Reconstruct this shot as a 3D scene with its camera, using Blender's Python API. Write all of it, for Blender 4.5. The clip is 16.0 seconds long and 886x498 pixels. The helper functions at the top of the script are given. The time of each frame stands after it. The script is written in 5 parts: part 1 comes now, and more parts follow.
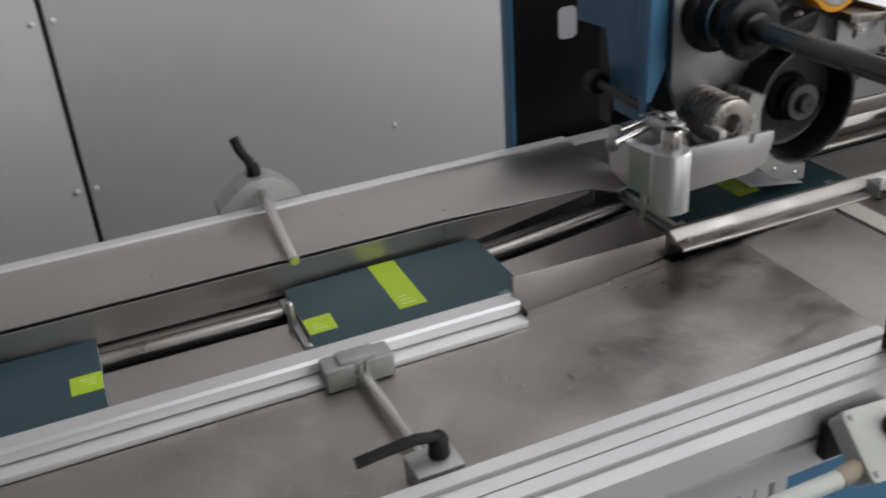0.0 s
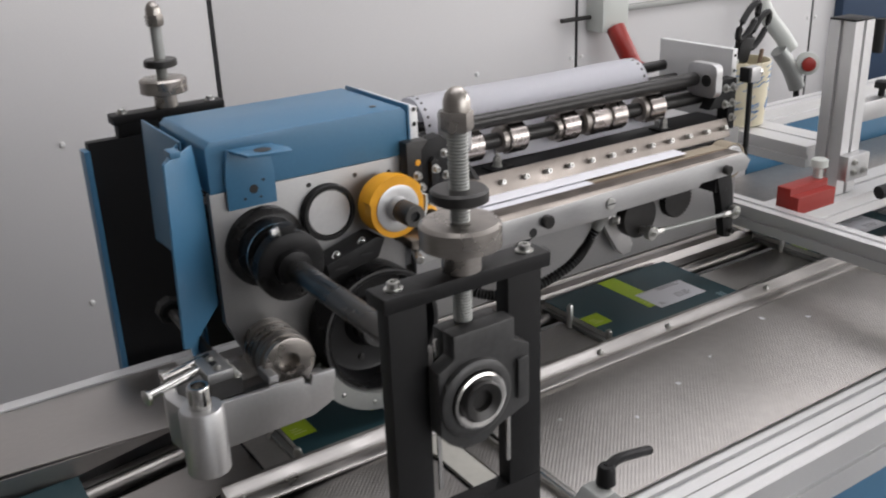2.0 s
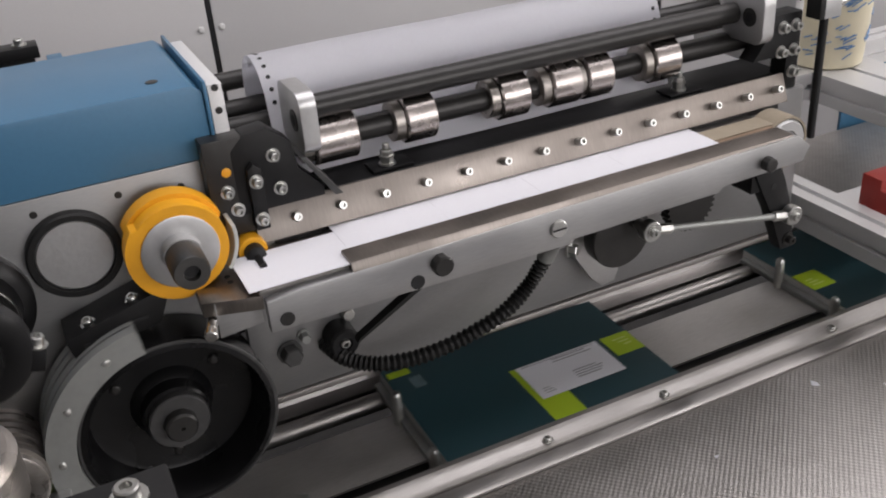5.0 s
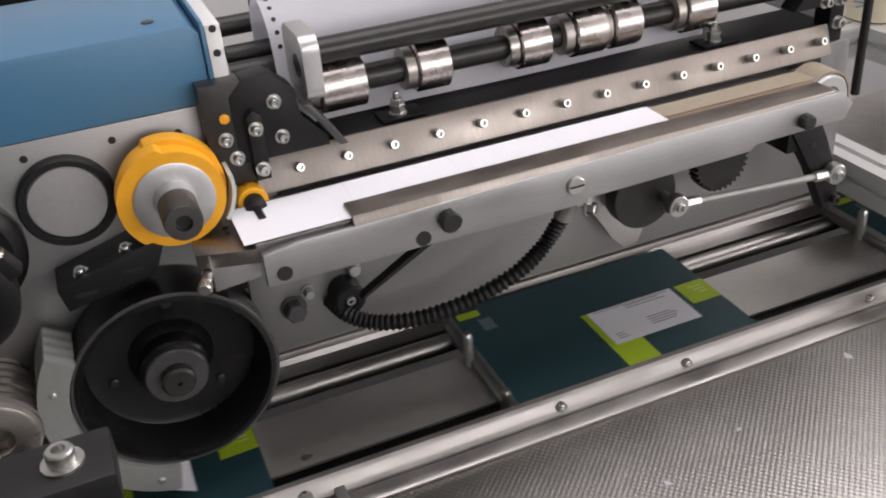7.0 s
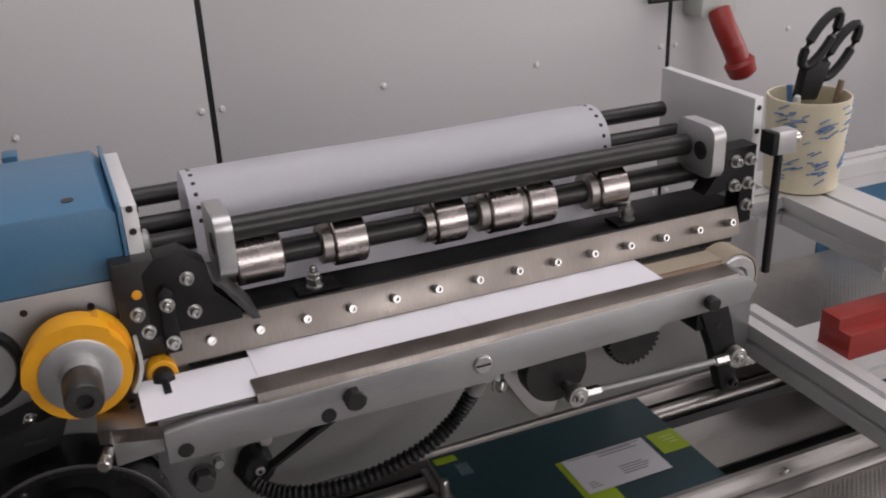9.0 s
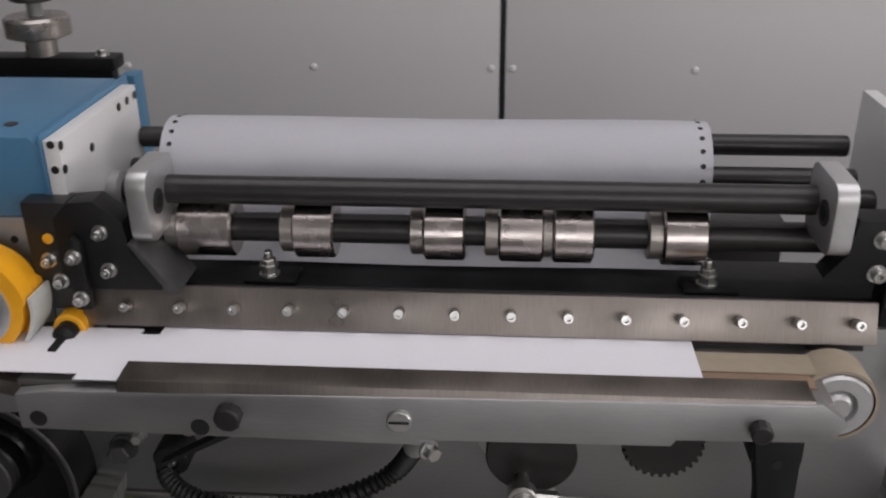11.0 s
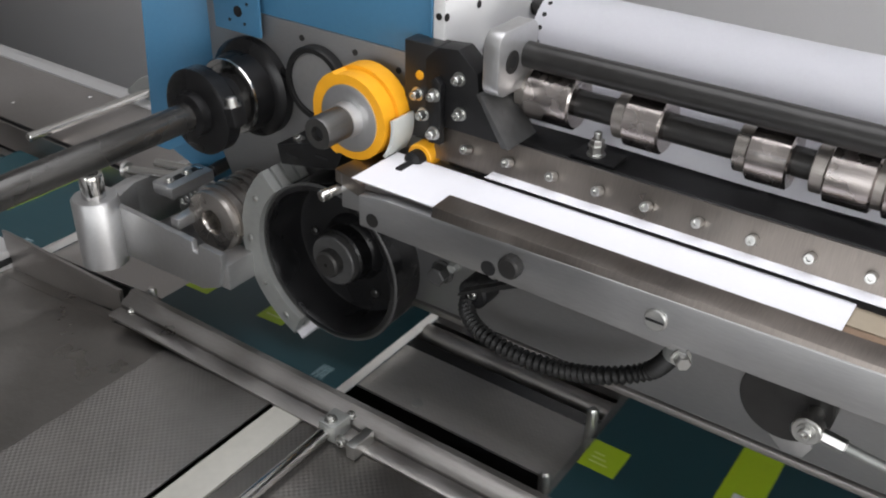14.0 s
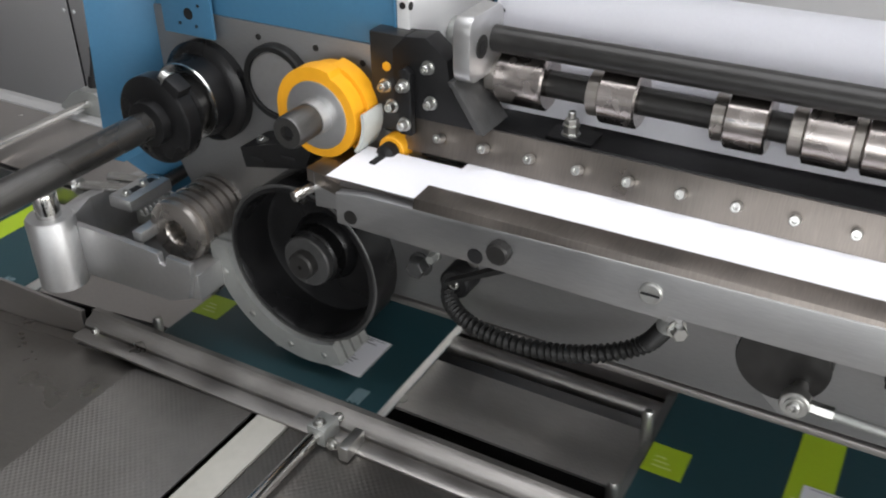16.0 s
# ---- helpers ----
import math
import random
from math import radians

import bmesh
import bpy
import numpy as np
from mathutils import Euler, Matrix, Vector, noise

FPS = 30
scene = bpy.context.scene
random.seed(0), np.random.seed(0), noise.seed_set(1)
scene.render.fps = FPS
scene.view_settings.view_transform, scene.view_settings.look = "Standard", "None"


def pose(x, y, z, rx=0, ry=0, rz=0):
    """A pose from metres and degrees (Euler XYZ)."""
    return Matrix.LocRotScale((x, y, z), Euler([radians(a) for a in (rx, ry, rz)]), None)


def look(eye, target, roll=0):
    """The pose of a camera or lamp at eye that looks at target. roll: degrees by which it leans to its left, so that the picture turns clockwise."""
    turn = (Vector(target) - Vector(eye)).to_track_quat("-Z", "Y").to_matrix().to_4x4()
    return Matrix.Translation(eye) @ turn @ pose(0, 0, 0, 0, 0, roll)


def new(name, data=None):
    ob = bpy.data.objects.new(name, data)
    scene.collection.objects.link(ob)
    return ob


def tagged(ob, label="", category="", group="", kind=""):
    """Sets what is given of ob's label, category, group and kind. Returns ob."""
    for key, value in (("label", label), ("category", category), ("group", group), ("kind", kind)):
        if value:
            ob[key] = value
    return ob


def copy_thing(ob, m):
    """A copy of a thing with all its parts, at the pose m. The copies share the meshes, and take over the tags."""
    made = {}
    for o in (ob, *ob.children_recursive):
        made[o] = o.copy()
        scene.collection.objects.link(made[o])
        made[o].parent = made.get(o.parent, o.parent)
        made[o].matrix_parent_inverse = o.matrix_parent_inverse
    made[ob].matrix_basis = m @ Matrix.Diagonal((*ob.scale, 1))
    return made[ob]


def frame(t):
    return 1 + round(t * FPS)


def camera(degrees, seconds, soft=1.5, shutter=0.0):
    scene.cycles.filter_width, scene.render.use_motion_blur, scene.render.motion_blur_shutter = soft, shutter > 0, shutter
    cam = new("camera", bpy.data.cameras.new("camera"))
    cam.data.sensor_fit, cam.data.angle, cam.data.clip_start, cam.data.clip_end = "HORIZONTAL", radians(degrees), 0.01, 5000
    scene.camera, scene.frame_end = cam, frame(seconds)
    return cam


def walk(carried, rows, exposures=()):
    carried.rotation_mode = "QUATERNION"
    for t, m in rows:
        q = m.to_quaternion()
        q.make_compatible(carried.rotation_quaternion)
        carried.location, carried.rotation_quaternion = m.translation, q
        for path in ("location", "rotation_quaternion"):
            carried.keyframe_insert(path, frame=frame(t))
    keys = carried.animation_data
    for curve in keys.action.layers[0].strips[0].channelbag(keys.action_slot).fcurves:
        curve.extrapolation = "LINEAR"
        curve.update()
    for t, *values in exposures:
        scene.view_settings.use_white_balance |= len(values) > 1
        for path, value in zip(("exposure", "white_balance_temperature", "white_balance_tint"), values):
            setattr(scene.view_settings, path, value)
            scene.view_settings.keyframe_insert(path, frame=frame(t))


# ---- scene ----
cam = camera(50.5, 16.0, soft=2.0, shutter=0.3)
ROWS = [
    (0, 0.0162, -0.0121, 1.4815, -21.37, -28.08, -4.26),
    (0.5, 0.0897, -0.0108, 1.4690, -28.78, -26.54, -2.93),
    (1, 0.2075, -0.0457, 1.5099, -32.81, -25.21, -3.01),
    (1.5, 0.3150, -0.0514, 1.5353, -32.75, -23.22, -2.24),
    (2, 0.4095, -0.0318, 1.5599, -32.88, -21.57, -2.21),
    (2.5, 0.5401, 0.0356, 1.5650, -33.23, -21.46, -1.77),
    (3, 0.6425, 0.1316, 1.5596, -33.28, -22.94, -2.68),
    (3.5, 0.7165, 0.1895, 1.5544, -32.79, -24.10, -3.95),
    (4, 0.8275, 0.2452, 1.5373, -28.72, -27.06, -4.83),
    (4.5, 0.8734, 0.2481, 1.5244, -25.61, -27.87, -4.64),
    (7, 0.9327, 0.2692, 1.4915, -20.33, -30.74, -4.96),
    (7.5, 0.9428, 0.2669, 1.4930, -20.43, -29.48, -3.72),
    (8, 0.9367, 0.2484, 1.5288, -22.05, -26.23, -2.73),
    (8.5, 0.9448, 0.2413, 1.5516, -23.73, -23.80, -1.97),
    (11, 1.3510, 0.3648, 1.5022, 4.11, -25.35, -0.54),
    (11.5, 1.4155, 0.3781, 1.5168, 15.12, -25.82, 2.77),
    (12, 1.4686, 0.4025, 1.5171, 27.62, -27.49, 2.55),
    (12.5, 1.4455, 0.3876, 1.5371, 30.40, -30.52, 3.63),
    (13, 1.4444, 0.3719, 1.5233, 32.51, -30.20, 2.94),
    (13.5, 1.4569, 0.3625, 1.5098, 33.78, -30.77, 2.43),
    (14, 1.4612, 0.3608, 1.5039, 34.43, -31.33, 1.34),
    (14.5, 1.4599, 0.3615, 1.4985, 33.64, -31.67, 0.83),
    (15, 1.4552, 0.3492, 1.4971, 32.43, -32.14, 0.71),
    (15.5, 1.4384, 0.3417, 1.4977, 31.02, -32.33, -0.22),
    (16, 1.4238, 0.3449, 1.4973, 29.65, -31.71, -0.70),
]
STOPS = [(0.0, 0.0, 6450, 10), (1.0, 0.1, 6450, 10), (2.0, 0.0, 6500, 11), (2.5, -0.25, 6600, 13), (3.5, -0.4, 6550, 12), (4.5, -0.25, 6600, 13), (7.5, 0.14, 6700, 15), (8.5, -0.33, 6700, 17), (11.0, -0.6, 6600, 14), (12.0, -0.47, 6500, 12), (12.5, -0.10, 6480, 11), (13.0, 0.05, 6450, 10), (14.0, 0.22, 6400, 9), (16.0, 0.32, 6400, 8)]
walk(cam, [(t, pose(x, y, z, 90 + pitch, 0, yaw) @ pose(0, 0, 0, 0, 0, roll)) for t, x, y, z, yaw, pitch, roll in ROWS],
     exposures=STOPS)


# ---- light ----
world = bpy.data.worlds.new("world")
scene.world = world
world.use_nodes = True
wn = world.node_tree.nodes
sky = wn.new("ShaderNodeTexSky")
sky.sky_type, sky.sun_disc = "NISHITA", False
sky.sun_elevation, sky.sun_rotation = radians(38), radians(70)
wn["Background"].inputs["Strength"].default_value = 0.12
world.node_tree.links.new(sky.outputs[0], wn["Background"].inputs["Color"])
sun = new("sun", bpy.data.lights.new("sun", "SUN"))
sun.data.energy, sun.data.angle, sun.data.color = 0.8, radians(12), (1.0, 0.96, 0.9)
sun.matrix_world = look((9, 3.5, 6), (2, 0, 1))


def area_lamp(name, m, wide, high, watts, colour):
    lamp = new(name, bpy.data.lights.new(name, "AREA"))
    lamp.data.shape, lamp.data.size, lamp.data.size_y = "RECTANGLE", wide, high
    lamp.data.energy, lamp.data.color = watts, colour
    lamp.matrix_world = m
    return lamp


area_lamp("window_light_east", look((7.35, 0.3, 2.0), (1.5, 0.6, 0.9)), 5.0, 1.7, 165, (1.0, 0.965, 0.95))
area_lamp("window_light_south", look((3.0, -3.35, 2.0), (1.2, 1.0, 1.0)), 5.0, 1.7, 104, (1.0, 0.965, 0.95))
# Unseen overhead fill, added to brighten paper and other upward faces.
area_lamp("added_roof_fill", look((1.9, 0.9, 3.08), (1.9, 0.9, 0.0)), 3.2, 1.5, 44, (1.0, 0.965, 0.95))


# ---- materials ----
def material(name, colour, rough=0.5, metal=0.0, vary=0.12, grain=60.0, bump=0.15, stretch=(1, 1, 1), spec=0.5, wear=0.0, dimple=0.0, patch=4.0, wavy=0.0):
    """Principled surface with large patches and fine grain in colour, gloss and relief."""
    m = bpy.data.materials.new(name)
    m.use_nodes = True
    nt = m.node_tree
    n, l = nt.nodes, nt.links
    b = n["Principled BSDF"]
    co = n.new("ShaderNodeTexCoord")
    mp = n.new("ShaderNodeMapping")
    mp.inputs["Scale"].default_value = stretch
    l.new(co.outputs["Object"], mp.inputs["Vector"])
    fine, large = n.new("ShaderNodeTexNoise"), n.new("ShaderNodeTexNoise")
    fine.inputs["Scale"].default_value, fine.inputs["Detail"].default_value = grain, 6
    large.inputs["Scale"].default_value, large.inputs["Detail"].default_value = patch, 5
    l.new(mp.outputs[0], fine.inputs["Vector"])
    l.new(co.outputs["Object"], large.inputs["Vector"])
    add = n.new("ShaderNodeMath")
    add.operation = "ADD"
    l.new(fine.outputs["Fac"], add.inputs[0])
    l.new(large.outputs["Fac"], add.inputs[1])
    span = n.new("ShaderNodeMapRange")
    span.inputs["From Min"].default_value, span.inputs["From Max"].default_value = 0.6, 1.4
    span.inputs["To Min"].default_value, span.inputs["To Max"].default_value = 1 - vary, 1 + vary
    l.new(add.outputs[0], span.inputs["Value"])
    mix = n.new("ShaderNodeVectorMath")
    mix.operation = "SCALE"
    mix.inputs[0].default_value = colour[:3]
    l.new(span.outputs[0], mix.inputs["Scale"])
    l.new(mix.outputs[0], b.inputs["Base Color"])
    rr = n.new("ShaderNodeMapRange")
    rr.inputs["From Min"].default_value, rr.inputs["From Max"].default_value = 0.3, 0.7
    rr.inputs["To Min"].default_value, rr.inputs["To Max"].default_value = max(0.03, rough - 0.08 - wear), min(1, rough + 0.08 + wear)
    l.new(large.outputs["Fac"], rr.inputs["Value"])
    l.new(rr.outputs[0], b.inputs["Roughness"])
    b.inputs["Metallic"].default_value = metal
    b.inputs["Specular IOR Level"].default_value = spec
    bp = n.new("ShaderNodeBump")
    bp.inputs["Strength"].default_value, bp.inputs["Distance"].default_value = bump, 0.002
    l.new(fine.outputs["Fac"], bp.inputs["Height"])
    last = bp
    if wavy:
        dent = n.new("ShaderNodeBump")
        dent.inputs["Strength"].default_value, dent.inputs["Distance"].default_value = wavy, 0.012
        l.new(large.outputs["Fac"], dent.inputs["Height"])
        l.new(dent.outputs[0], bp.inputs["Normal"])
    if dimple:
        sep = n.new("ShaderNodeSeparateXYZ")
        l.new(co.outputs["Object"], sep.inputs[0])
        waves = []
        for axis, turns in (("X", 2 * math.pi / 0.0064), ("Y", 2 * math.pi / 0.0064)):
            mul, sine = n.new("ShaderNodeMath"), n.new("ShaderNodeMath")
            mul.operation, sine.operation = "MULTIPLY", "SINE"
            mul.inputs[1].default_value = turns
            l.new(sep.outputs[axis], mul.inputs[0])
            l.new(mul.outputs[0], sine.inputs[0])
            waves.append(sine)
        prod = n.new("ShaderNodeMath")
        prod.operation = "MULTIPLY"
        l.new(waves[0].outputs[0], prod.inputs[0])
        l.new(waves[1].outputs[0], prod.inputs[1])
        b2 = n.new("ShaderNodeBump")
        b2.inputs["Strength"].default_value, b2.inputs["Distance"].default_value = dimple, 0.0006
        l.new(prod.outputs[0], b2.inputs["Height"])
        l.new(bp.outputs[0], b2.inputs["Normal"])
        last = b2
    l.new(last.outputs[0], b.inputs["Normal"])
    return m


STEEL = material("brushed_sheet_steel", (0.43, 0.41, 0.395), 0.40, 1.0, 0.10, 90, 0.06, (1, 14, 14), wear=0.06, wavy=0.3)
TABLESTEEL = material("dented_table_steel", (0.36, 0.345, 0.325), 0.36, 1.0, 0.10, 90, 0.05, (1, 14, 14), wear=0.08, patch=7, wavy=0.6)
DIMPLED = material("dimpled_sheet_steel", (0.33, 0.315, 0.30), 0.42, 1.0, 0.10, 60, 0.03, dimple=0.30, wavy=0.2, wear=0.05)
ALU = material("anodised_aluminium", (0.69, 0.69, 0.69), 0.45, 0.75, 0.06, 120, 0.05, (1, 10, 10))
CAST = material("satin_cast_aluminium", (0.54, 0.54, 0.54), 0.42, 0.92, 0.06, 200, 0.10)
CHROME = material("polished_steel", (0.66, 0.65, 0.63), 0.16, 1.0, 0.06, 80, 0.03, (20, 1, 1), wear=0.05)
ZINC = material("zinc_plated_bolt", (0.56, 0.56, 0.54), 0.33, 1.0, 0.08, 200, 0.08)
GREYPLATE = material("ground_grey_plate", (0.33, 0.33, 0.33), 0.43, 0.9, 0.08, 140, 0.05, (1, 1, 6))
DARKSTEEL = material("blued_dark_steel", (0.035, 0.034, 0.033), 0.36, 0.5, 0.20, 90, 0.08)
BLACK = material("black_painted_steel", (0.008, 0.008, 0.0085), 0.50, 0.0, 0.20, 160, 0.10, spec=0.28)
RUBBER = material("black_rubber", (0.010, 0.010, 0.010), 0.50, 0.0, 0.2, 150, 0.12, spec=0.3)
BLUE = material("blue_lacquered_sheet", (0.052, 0.160, 0.275), 0.36, 0.0, 0.06, 250, 0.05)
YELLOW = material("yellow_polyurethane", (0.78, 0.36, 0.012), 0.45, 0.0, 0.08, 90, 0.08)
WALLPAINT = material("grey_white_panel", (0.62, 0.61, 0.61), 0.55, 0.0, 0.03, 220, 0.05, patch=1.5)
SEAM = material("black_gasket_and_hole", (0.006, 0.006, 0.007), 0.6)
STRIPPLASTIC = material("offwhite_plastic_strip", (0.42, 0.41, 0.37), 0.45, 0.0, 0.08, 90, 0.05, patch=12)
PAPER = material("white_paper", (0.77, 0.77, 0.81), 0.75, 0.0, 0.02, 300, 0.03)
INK = material("grey_print", (0.30, 0.30, 0.32), 0.8)
PALEINK = material("pale_print", (0.22, 0.31, 0.34), 0.6)
TEAL = material("dark_teal_cover", (0.016, 0.054, 0.066), 0.44, 0.0, 0.06, 300, 0.03)
LIME = material("lime_green_print", (0.40, 0.56, 0.02), 0.45, 0.0, 0.04, 300, 0.03)
LIMEPALE = material("pale_lime_print", (0.62, 0.72, 0.25), 0.5)
PAGES = material("paper_block_edge", (0.74, 0.73, 0.70), 0.8, 0.0, 0.08, 30, 0.25, (1, 1, 60))
GREYPLASTIC = material("light_grey_plastic", (0.50, 0.52, 0.49), 0.45, 0.0, 0.05, 200, 0.06)
RED = material("red_plastic", (0.27, 0.020, 0.014), 0.42, 0.0, 0.08, 120, 0.06)
CERAMIC = material("cream_pot", (0.66, 0.60, 0.44), 0.4, 0.0, 0.10, 30, 0.05)
POTBLUE = material("blue_pot_strokes", (0.10, 0.22, 0.42), 0.5)
FLOORM = material("grey_floor_coating", (0.20, 0.20, 0.20), 0.5, 0.0, 0.12, 40, 0.06, patch=1.2)
CEIL = material("white_ceiling", (0.75, 0.75, 0.74), 0.8, patch=1.0)
GREYRAIL = material("grey_cast_clamp", (0.32, 0.328, 0.315), 0.45, 0.55, 0.10, 150, 0.12)
BROWN = material("brown_tray_lining", (0.22, 0.15, 0.10), 0.6, 0.0, 0.15, 60, 0.1)
BELT = material("pale_belt", (0.33, 0.28, 0.21), 0.7, 0.0, 0.1, 120, 0.15)
ROLLERSTEEL = material("worn_roller_steel", (0.46, 0.42, 0.40), 0.22, 1.0, 0.22, 70, 0.05, (1, 1, 16), wear=0.08, patch=30)
STRIPSTEEL = material("brown_tinged_steel", (0.24, 0.215, 0.195), 0.40, 1.0, 0.16, 80, 0.06, (14, 1, 1), wear=0.08, patch=14)
BARGREY = material("machined_grey_bar", (0.40, 0.40, 0.40), 0.40, 0.9, 0.10, 110, 0.06, (1, 10, 10), wear=0.06, patch=9)
RAILSTEEL = material("worn_rail_steel", (0.36, 0.345, 0.33), 0.40, 1.0, 0.14, 80, 0.05, (1, 18, 18), wear=0.08, patch=12)
NUTSTEEL = material("turned_brown_steel", (0.36, 0.335, 0.31), 0.34, 0.9, 0.16, 90, 0.08, (1, 1, 12), wear=0.08, patch=25)
IRON = material("dark_grey_cast_iron", (0.060, 0.060, 0.060), 0.42, 0.35, 0.22, 160, 0.14, wear=0.08, patch=20)
GLOSSBLACK = material("oiled_black_steel", (0.0075, 0.0075, 0.008), 0.30, 0.0, 0.25, 60, 0.06, wear=0.08, spec=0.28, patch=14)
SHAFTSTEEL = material("oiled_shaft_steel", (0.10, 0.098, 0.095), 0.27, 0.85, 0.20, 90, 0.05, (14, 1, 14), wear=0.08, patch=12)
PALEALU = material("pale_milled_aluminium", (0.70, 0.70, 0.70), 0.5, 0.35, 0.08, 120, 0.05, (1, 8, 8), patch=10)
SLIDESTEEL = material("matt_worn_slide_steel", (0.56, 0.545, 0.525), 0.50, 0.9, 0.14, 70, 0.05, (1, 12, 12), wear=0.08, dimple=0.10, patch=9)
NAVY = material("navy_cabinet_lacquer", (0.016, 0.040, 0.085), 0.4)
# Even near-black for the slot floors and the sheet under the bed.
DARKSLOT = material("near_black_slot", (0.012, 0.011, 0.011), 0.35, 0.0, 0.2)


# ---- mesh helpers ----
ORIGIN = {}


def thing(name, at, label="", category="", group="", kind="", moved=(0, 0, 0)):
    """A thing in parts; moved: how far all of it stands from the metres in which its parts are given."""
    ob = new(name)
    ob.empty_display_size = 0.02
    ob.location = Vector(at) + Vector(moved)
    ORIGIN[ob] = Vector(at)
    return tagged(ob, label, category, group, kind)


def finish(name, bm, mat):
    for f in bm.faces:
        f.smooth = True
    for e in bm.edges:
        e.smooth = len(e.link_faces) == 2 and e.calc_face_angle(0) < 0.6
    data = bpy.data.meshes.new(name)
    bm.to_mesh(data)
    bm.free()
    data.materials.append(mat)
    return data


def part(name, bm, mat, parent=None, label="", pivot=None):
    """One mesh object, its shape given in world metres at the start pose."""
    base = ORIGIN.get(parent, Vector((0, 0, 0)))
    at = Vector(pivot) if pivot is not None else (base if parent else Vector((0, 0, 0)))
    bmesh.ops.translate(bm, verts=bm.verts, vec=-at)
    ob = new(name, finish(name, bm, mat))
    if parent:
        ob.parent = parent
    ob.location = at - base
    ORIGIN[ob] = at
    return tagged(ob, label)


def solo(name, bm, mat, at=(0, 0, 0), label="", category="", group="", kind=""):
    """A thing that is one mesh."""
    bmesh.ops.translate(bm, verts=bm.verts, vec=-Vector(at))
    ob = new(name, finish(name, bm, mat))
    ob.location = at
    ORIGIN[ob] = Vector(at)
    return tagged(ob, label, category, group, kind)


def bevelled(bm, faces, width, segments=2):
    edges = {e for f in faces for e in f.edges}
    bmesh.ops.bevel(bm, geom=list(edges), offset=width, segments=segments, affect="EDGES", profile=0.6)


def box(x0, x1, y0, y1, z0, z1, bev=0.0, bm=None, seg=2):
    bm = bm or bmesh.new()
    v = [bm.verts.new(p) for p in ((x0, y0, z0), (x1, y0, z0), (x1, y1, z0), (x0, y1, z0), (x0, y0, z1), (x1, y0, z1), (x1, y1, z1), (x0, y1, z1))]
    f = [bm.faces.new([v[i] for i in q]) for q in ((3, 2, 1, 0), (4, 5, 6, 7), (0, 1, 5, 4), (1, 2, 6, 5), (2, 3, 7, 6), (3, 0, 4, 7))]
    if bev:
        bevelled(bm, f, bev, seg)
    return bm


def frame_of(axis):
    a = Vector(axis).normalized()
    s = Vector((0, 0, 1)) if abs(a.z) < 0.9 else Vector((1, 0, 0))
    u = a.cross(s).normalized()
    return a, u, a.cross(u)


def lathe(p0, axis, profile, n=32, bm=None, closed=True):
    """A turned solid about the axis from p0; profile: (distance along, radius)."""
    bm = bm or bmesh.new()
    p0 = Vector(p0)
    a, u, w = frame_of(axis)
    rings = []
    for d, r in profile:
        rings.append([bm.verts.new(p0 + a * d + (u * math.cos(2 * math.pi * i / n) + w * math.sin(2 * math.pi * i / n)) * max(r, 1e-5)) for i in range(n)])
    for ra, rb in zip(rings, rings[1:]):
        for i in range(n):
            bm.faces.new((ra[i], ra[(i + 1) % n], rb[(i + 1) % n], rb[i]))
    if closed:
        bm.faces.new(rings[0][::-1])
        bm.faces.new(rings[-1])
    return bm


def rod(p0, p1, r, n=20, bev=None, bm=None):
    p0, p1 = Vector(p0), Vector(p1)
    length = (p1 - p0).length
    c = min(r * 0.25, 0.001) if bev is None else bev
    prof = [(0, r - c), (c, r), (length - c, r), (length, r - c)] if c else [(0, r), (length, r)]
    return lathe(p0, p1 - p0, prof, n, bm)


def prism(points, plane, d0, d1, bev=0.0, bm=None):
    """A flat outline in 'xz', 'yz' or 'xy', thickened along the third axis."""
    bm = bm or bmesh.new()
    put = {"xz": lambda a, b, d: (a, d, b), "yz": lambda a, b, d: (d, a, b), "xy": lambda a, b, d: (a, b, d)}[plane]
    lo, hi = [bm.verts.new(put(a, b, d0)) for a, b in points], [bm.verts.new(put(a, b, d1)) for a, b in points]
    fs = [bm.faces.new(lo), bm.faces.new(hi[::-1])]
    for i in range(len(points)):
        j = (i + 1) % len(points)
        fs.append(bm.faces.new((lo[j], lo[i], hi[i], hi[j])))
    bmesh.ops.recalc_face_normals(bm, faces=fs)
    if bev:
        bevelled(bm, fs, bev)
    return bm


def rounded(a0, a1, b0, b1, r, n=6):
    out = []
    for ca, cb, s in ((a1 - r, b0 + r, -90), (a1 - r, b1 - r, 0), (a0 + r, b1 - r, 90), (a0 + r, b0 + r, 180)):
        for i in range(n + 1):
            t = radians(s + 90 * i / n)
            out.append((ca + r * math.cos(t), cb + r * math.sin(t)))
    return out


def sweep(points, r, n=12, bm=None, ridge=0.0):
    """A tube along points; ridge: every second ring is that much wider."""
    bm = bm or bmesh.new()
    pts = [Vector(p) for p in points]
    rings = []
    for i, p in enumerate(pts):
        t = (pts[min(i + 1, len(pts) - 1)] - pts[max(i - 1, 0)]).normalized()
        _, u, w = frame_of(t)
        rr = r + (ridge if i % 2 else 0)
        rings.append([bm.verts.new(p + (u * math.cos(2 * math.pi * k / n) + w * math.sin(2 * math.pi * k / n)) * rr) for k in range(n)])
    for ra, rb in zip(rings, rings[1:]):
        for k in range(n):
            bm.faces.new((ra[k], ra[(k + 1) % n], rb[(k + 1) % n], rb[k]))
    bm.faces.new(rings[0][::-1])
    bm.faces.new(rings[-1])
    bmesh.ops.recalc_face_normals(bm, faces=bm.faces)
    return bm


